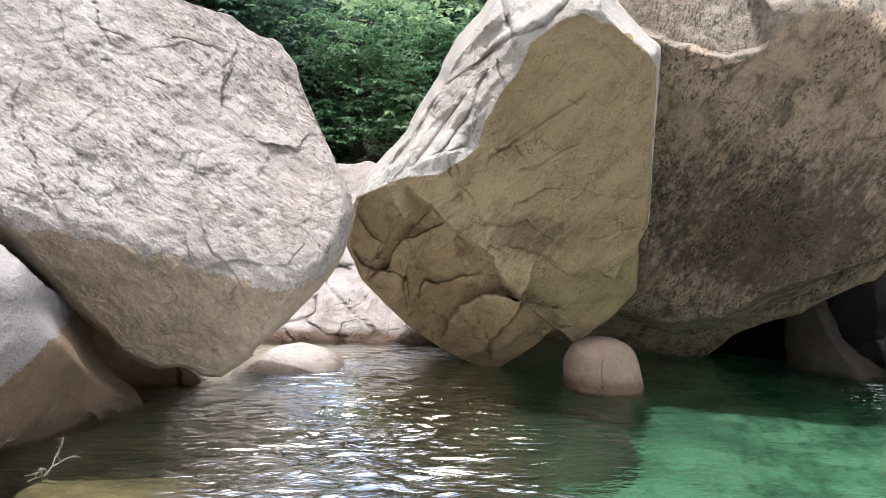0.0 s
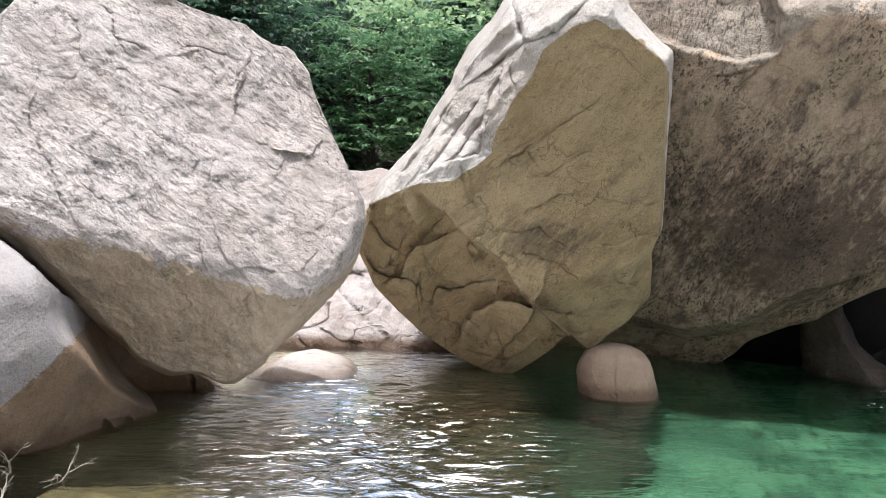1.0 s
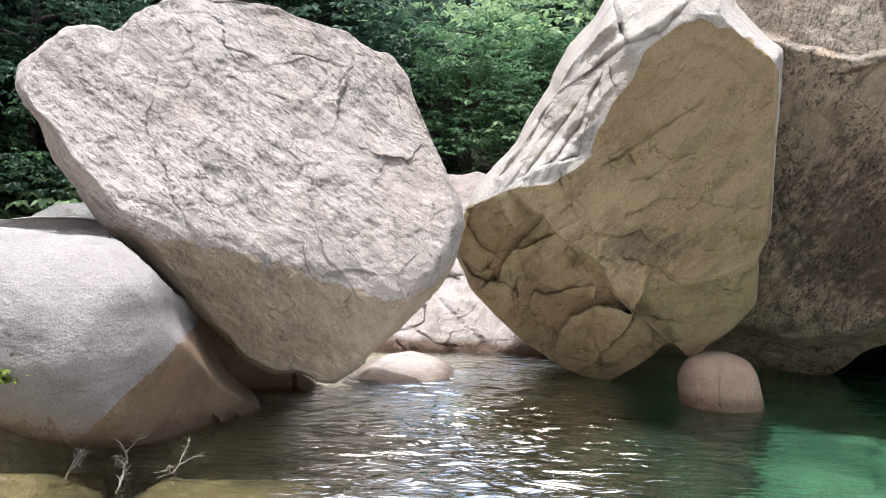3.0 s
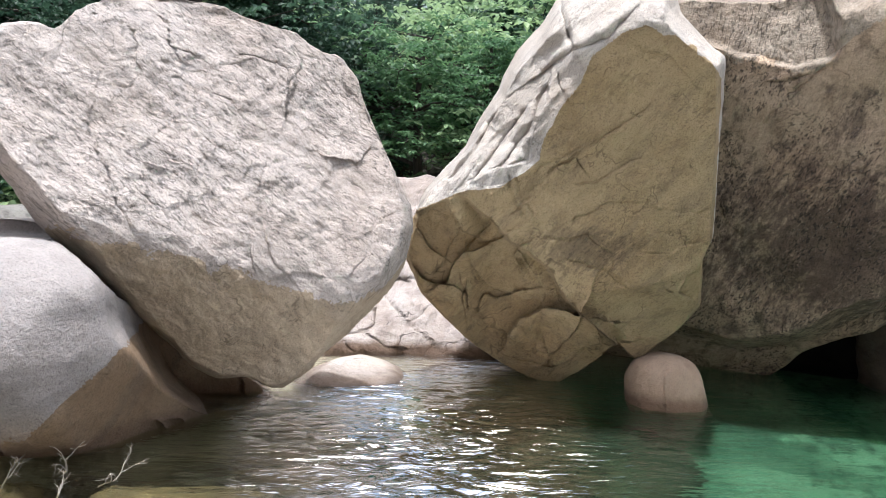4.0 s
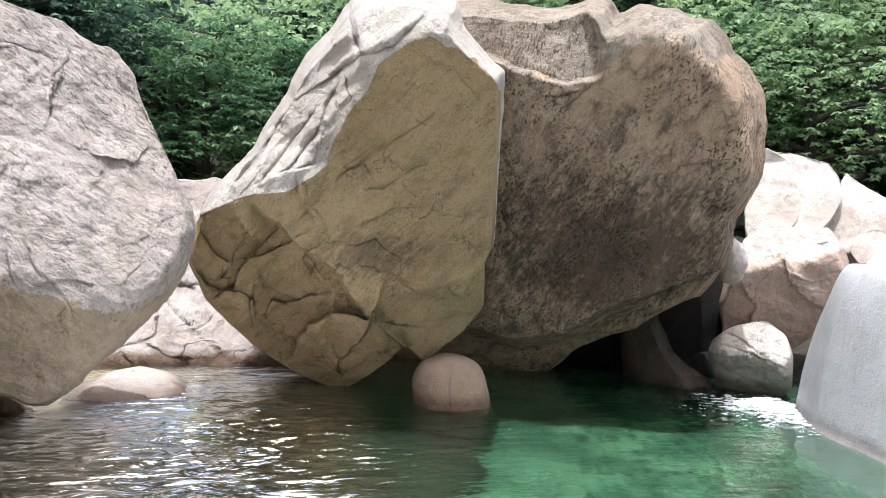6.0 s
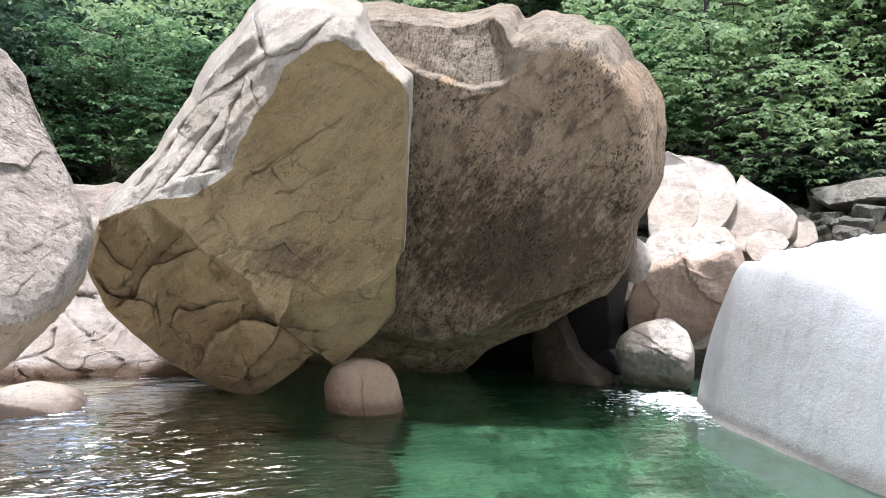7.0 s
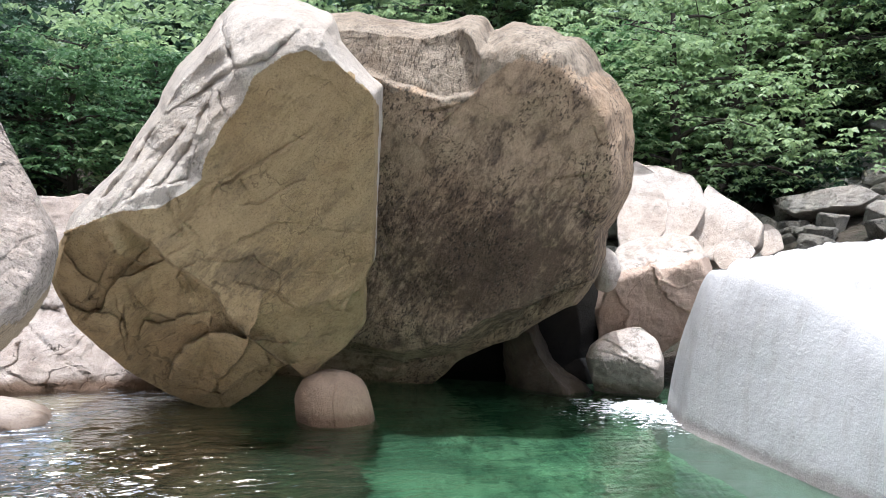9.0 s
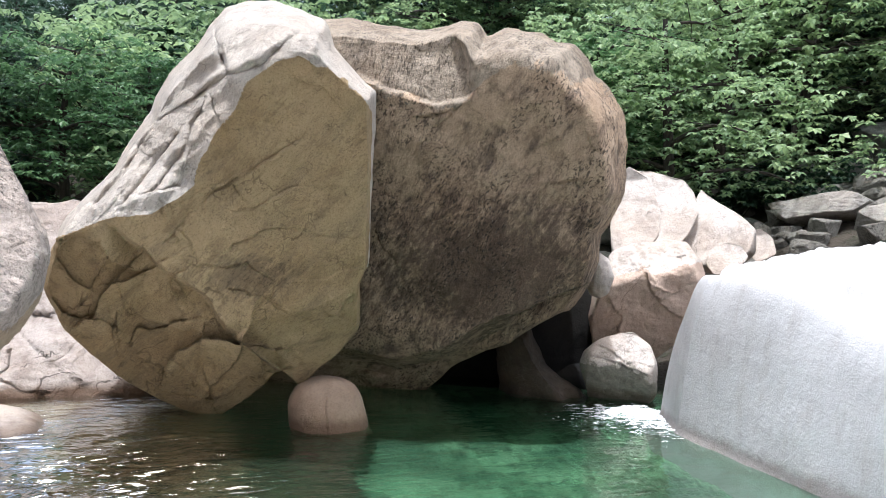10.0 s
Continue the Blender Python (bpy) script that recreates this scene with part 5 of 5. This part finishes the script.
for k in range(26):
    rng = random.Random(100 + k)
    d, az, size = rng.uniform(12.6, 15.5), rng.uniform(37.5, 46), rng.uniform(0.18, 0.5)
    x, y = d * math.sin(radians(az)), d * math.cos(radians(az))
    m = pose(x, y, ground_at(x, y) + 0.1 * size, 0, 0, rng.uniform(0, 360)) @ Matrix.Diagonal((size, size, size, 1))
    if k:
        copy_thing(PEBBLE, m)
    else:
        PEBBLE.matrix_basis = m

SUNKEN = [tagged(loose_rock("sunken_rock", 70 + k, SUNK, 0.45, 7), "algae-stained flat rock lying under the clear water", "rock", "sunken rocks") for k in range(3)]
for silted in SUNKEN[:2]:
    silted.data.materials[0] = SUNK_PALE
for k, (x, y, z, size, turn) in enumerate(((-1.85, 4.75, -0.32, 1.2, 10), (-3.35, 4.5, -0.30, 1.4, 60), (1.0, 4.35, -0.85, 1.5, 20),
                                           (0.9, 7.0, -0.95, 1.1, 80), (0.35, 4.4, -0.7, 1.0, 130), (1.5, 4.1, -0.8, 0.9, 15))):
    m = pose(x, y, z, 0, 0, turn) @ Matrix.Diagonal((size, size, size, 1))
    if k < 3:
        SUNKEN[k].matrix_basis = m
    else:
        copy_thing(SUNKEN[(2, 1, 2, 2)[k - 3]], m)


# ---- the inflow's foam ----
def foam():
    n = 330
    a, b = np.meshgrid(np.linspace(0, 1, n), np.linspace(0, 1, n), indexing="ij")
    x, y = 3.75 + 1.75 * a.ravel(), 6.7 + 1.85 * b.ravel()
    p = np.stack([x * 4.0, y * 11.0, x * 0], 1)
    far = np.hypot(x - 5.25, y - 8.35)
    turn = np.arctan2(x - 5.25, 8.35 - y)
    body = 0.92 - far / 1.75 - np.abs(turn + 0.2) * 0.30
    rays = perlin(np.stack([x * 4.0, (y + 0.3 * x) * 22.0, far * 0], 1)) + 0.8 * perlin(np.stack([x * 11.0, (y + 0.3 * x) * 50.0, far * 0 + 3.3], 1))
    thick = body + 0.7 * rays + 0.45 * fbm(p * 2.2, 4, 0.75)
    z = 0.012 + 0.045 * np.clip(thick - 0.35, 0, 1) * (1 + fbm(p * 3, 2))
    quads = grid_quads(n, n, False)
    quads = quads[(thick[quads].min(1) > 0.34)]
    keep, inverse = np.unique(quads, return_inverse=True)
    v = np.stack([x, y, z], 1)[keep] - (5.0, 7.8, 0)
    ob = mesh_object("foam", v, inverse.reshape(quads.shape), FOAM)
    ob.location = (5.0, 7.8, 0)
    tagged(ob, "white foam where the stream tumbles into the pool", "foam", kind="stuff")


foam()


# ---- dry twigs at the water's edge ----
def dry_branch(seed, x, y, size):
    rng = random.Random(seed)
    pieces = []

    def grow(start, way, length, thick, level):
        path = [Vector(start)]
        d = Vector(way).normalized()
        for _ in range(6):
            d = (d + Vector((rng.gauss(0, 0.22), rng.gauss(0, 0.22), rng.gauss(0.02, 0.2)))).normalized()
            path.append(path[-1] + d * length / 6)
        pieces.append(tube([tuple(q) for q in path], np.linspace(thick, thick * 0.35, 7), 5))
        if level:
            for _ in range(3):
                k = rng.randrange(2, 6)
                turn = Vector((rng.gauss(0, 0.8), rng.gauss(0, 0.5), rng.gauss(0.1, 0.6)))
                grow(path[k], d + turn, length * rng.uniform(0.4, 0.65), thick * 0.6, level - 1)

    grow((0, 0, 0), (rng.gauss(0, 0.4), rng.gauss(0, 0.3), 1.0), size, 0.008, 2)
    v, f = joined(pieces)
    ob = mesh_object("dry_twig", v, f, DRY)
    ob.location = (x, y, -0.1)
    tagged(ob, "bare grey driftwood twig sticking out of the water", "twig", "driftwood twigs")


for seed, x, y, size in ((1, -2.50, 4.9, 0.32), (2, -2.85, 5.05, 0.36), (3, -3.05, 4.75, 0.28), (4, -2.62, 4.6, 0.2)):
    dry_branch(seed, x, y, size)


def tuft(x, y, z):
    """A small plant rooted in a crack of the rock."""
    rng = np.random.default_rng(77)
    root = tagged(new("rock_plant"), "tiny yellow-green plant growing from a crack in the rock", "plant")
    root.location = (x, y, z)
    v, f = joined([tube([(0, 0, 0), (0.02 * math.cos(k), 0.02 * math.sin(k), 0.02), (0.05 * math.cos(k), 0.05 * math.sin(k), 0.035)], (0.004, 0.003, 0.002), 4) for k in range(6)])
    mesh_object("stem", v, f, BARK, root)
    centres = rng.normal(0, 1, (26, 3)) * (0.05, 0.03, 0.02) + (0, 0, 0.03)
    v, f = leaf_sprays(rng, centres, 0.045, 5)
    mesh_object("leaves", v, f, LEAF_MOSS, root, smooth=False)


tuft(-3.45, 4.72, 0.58)
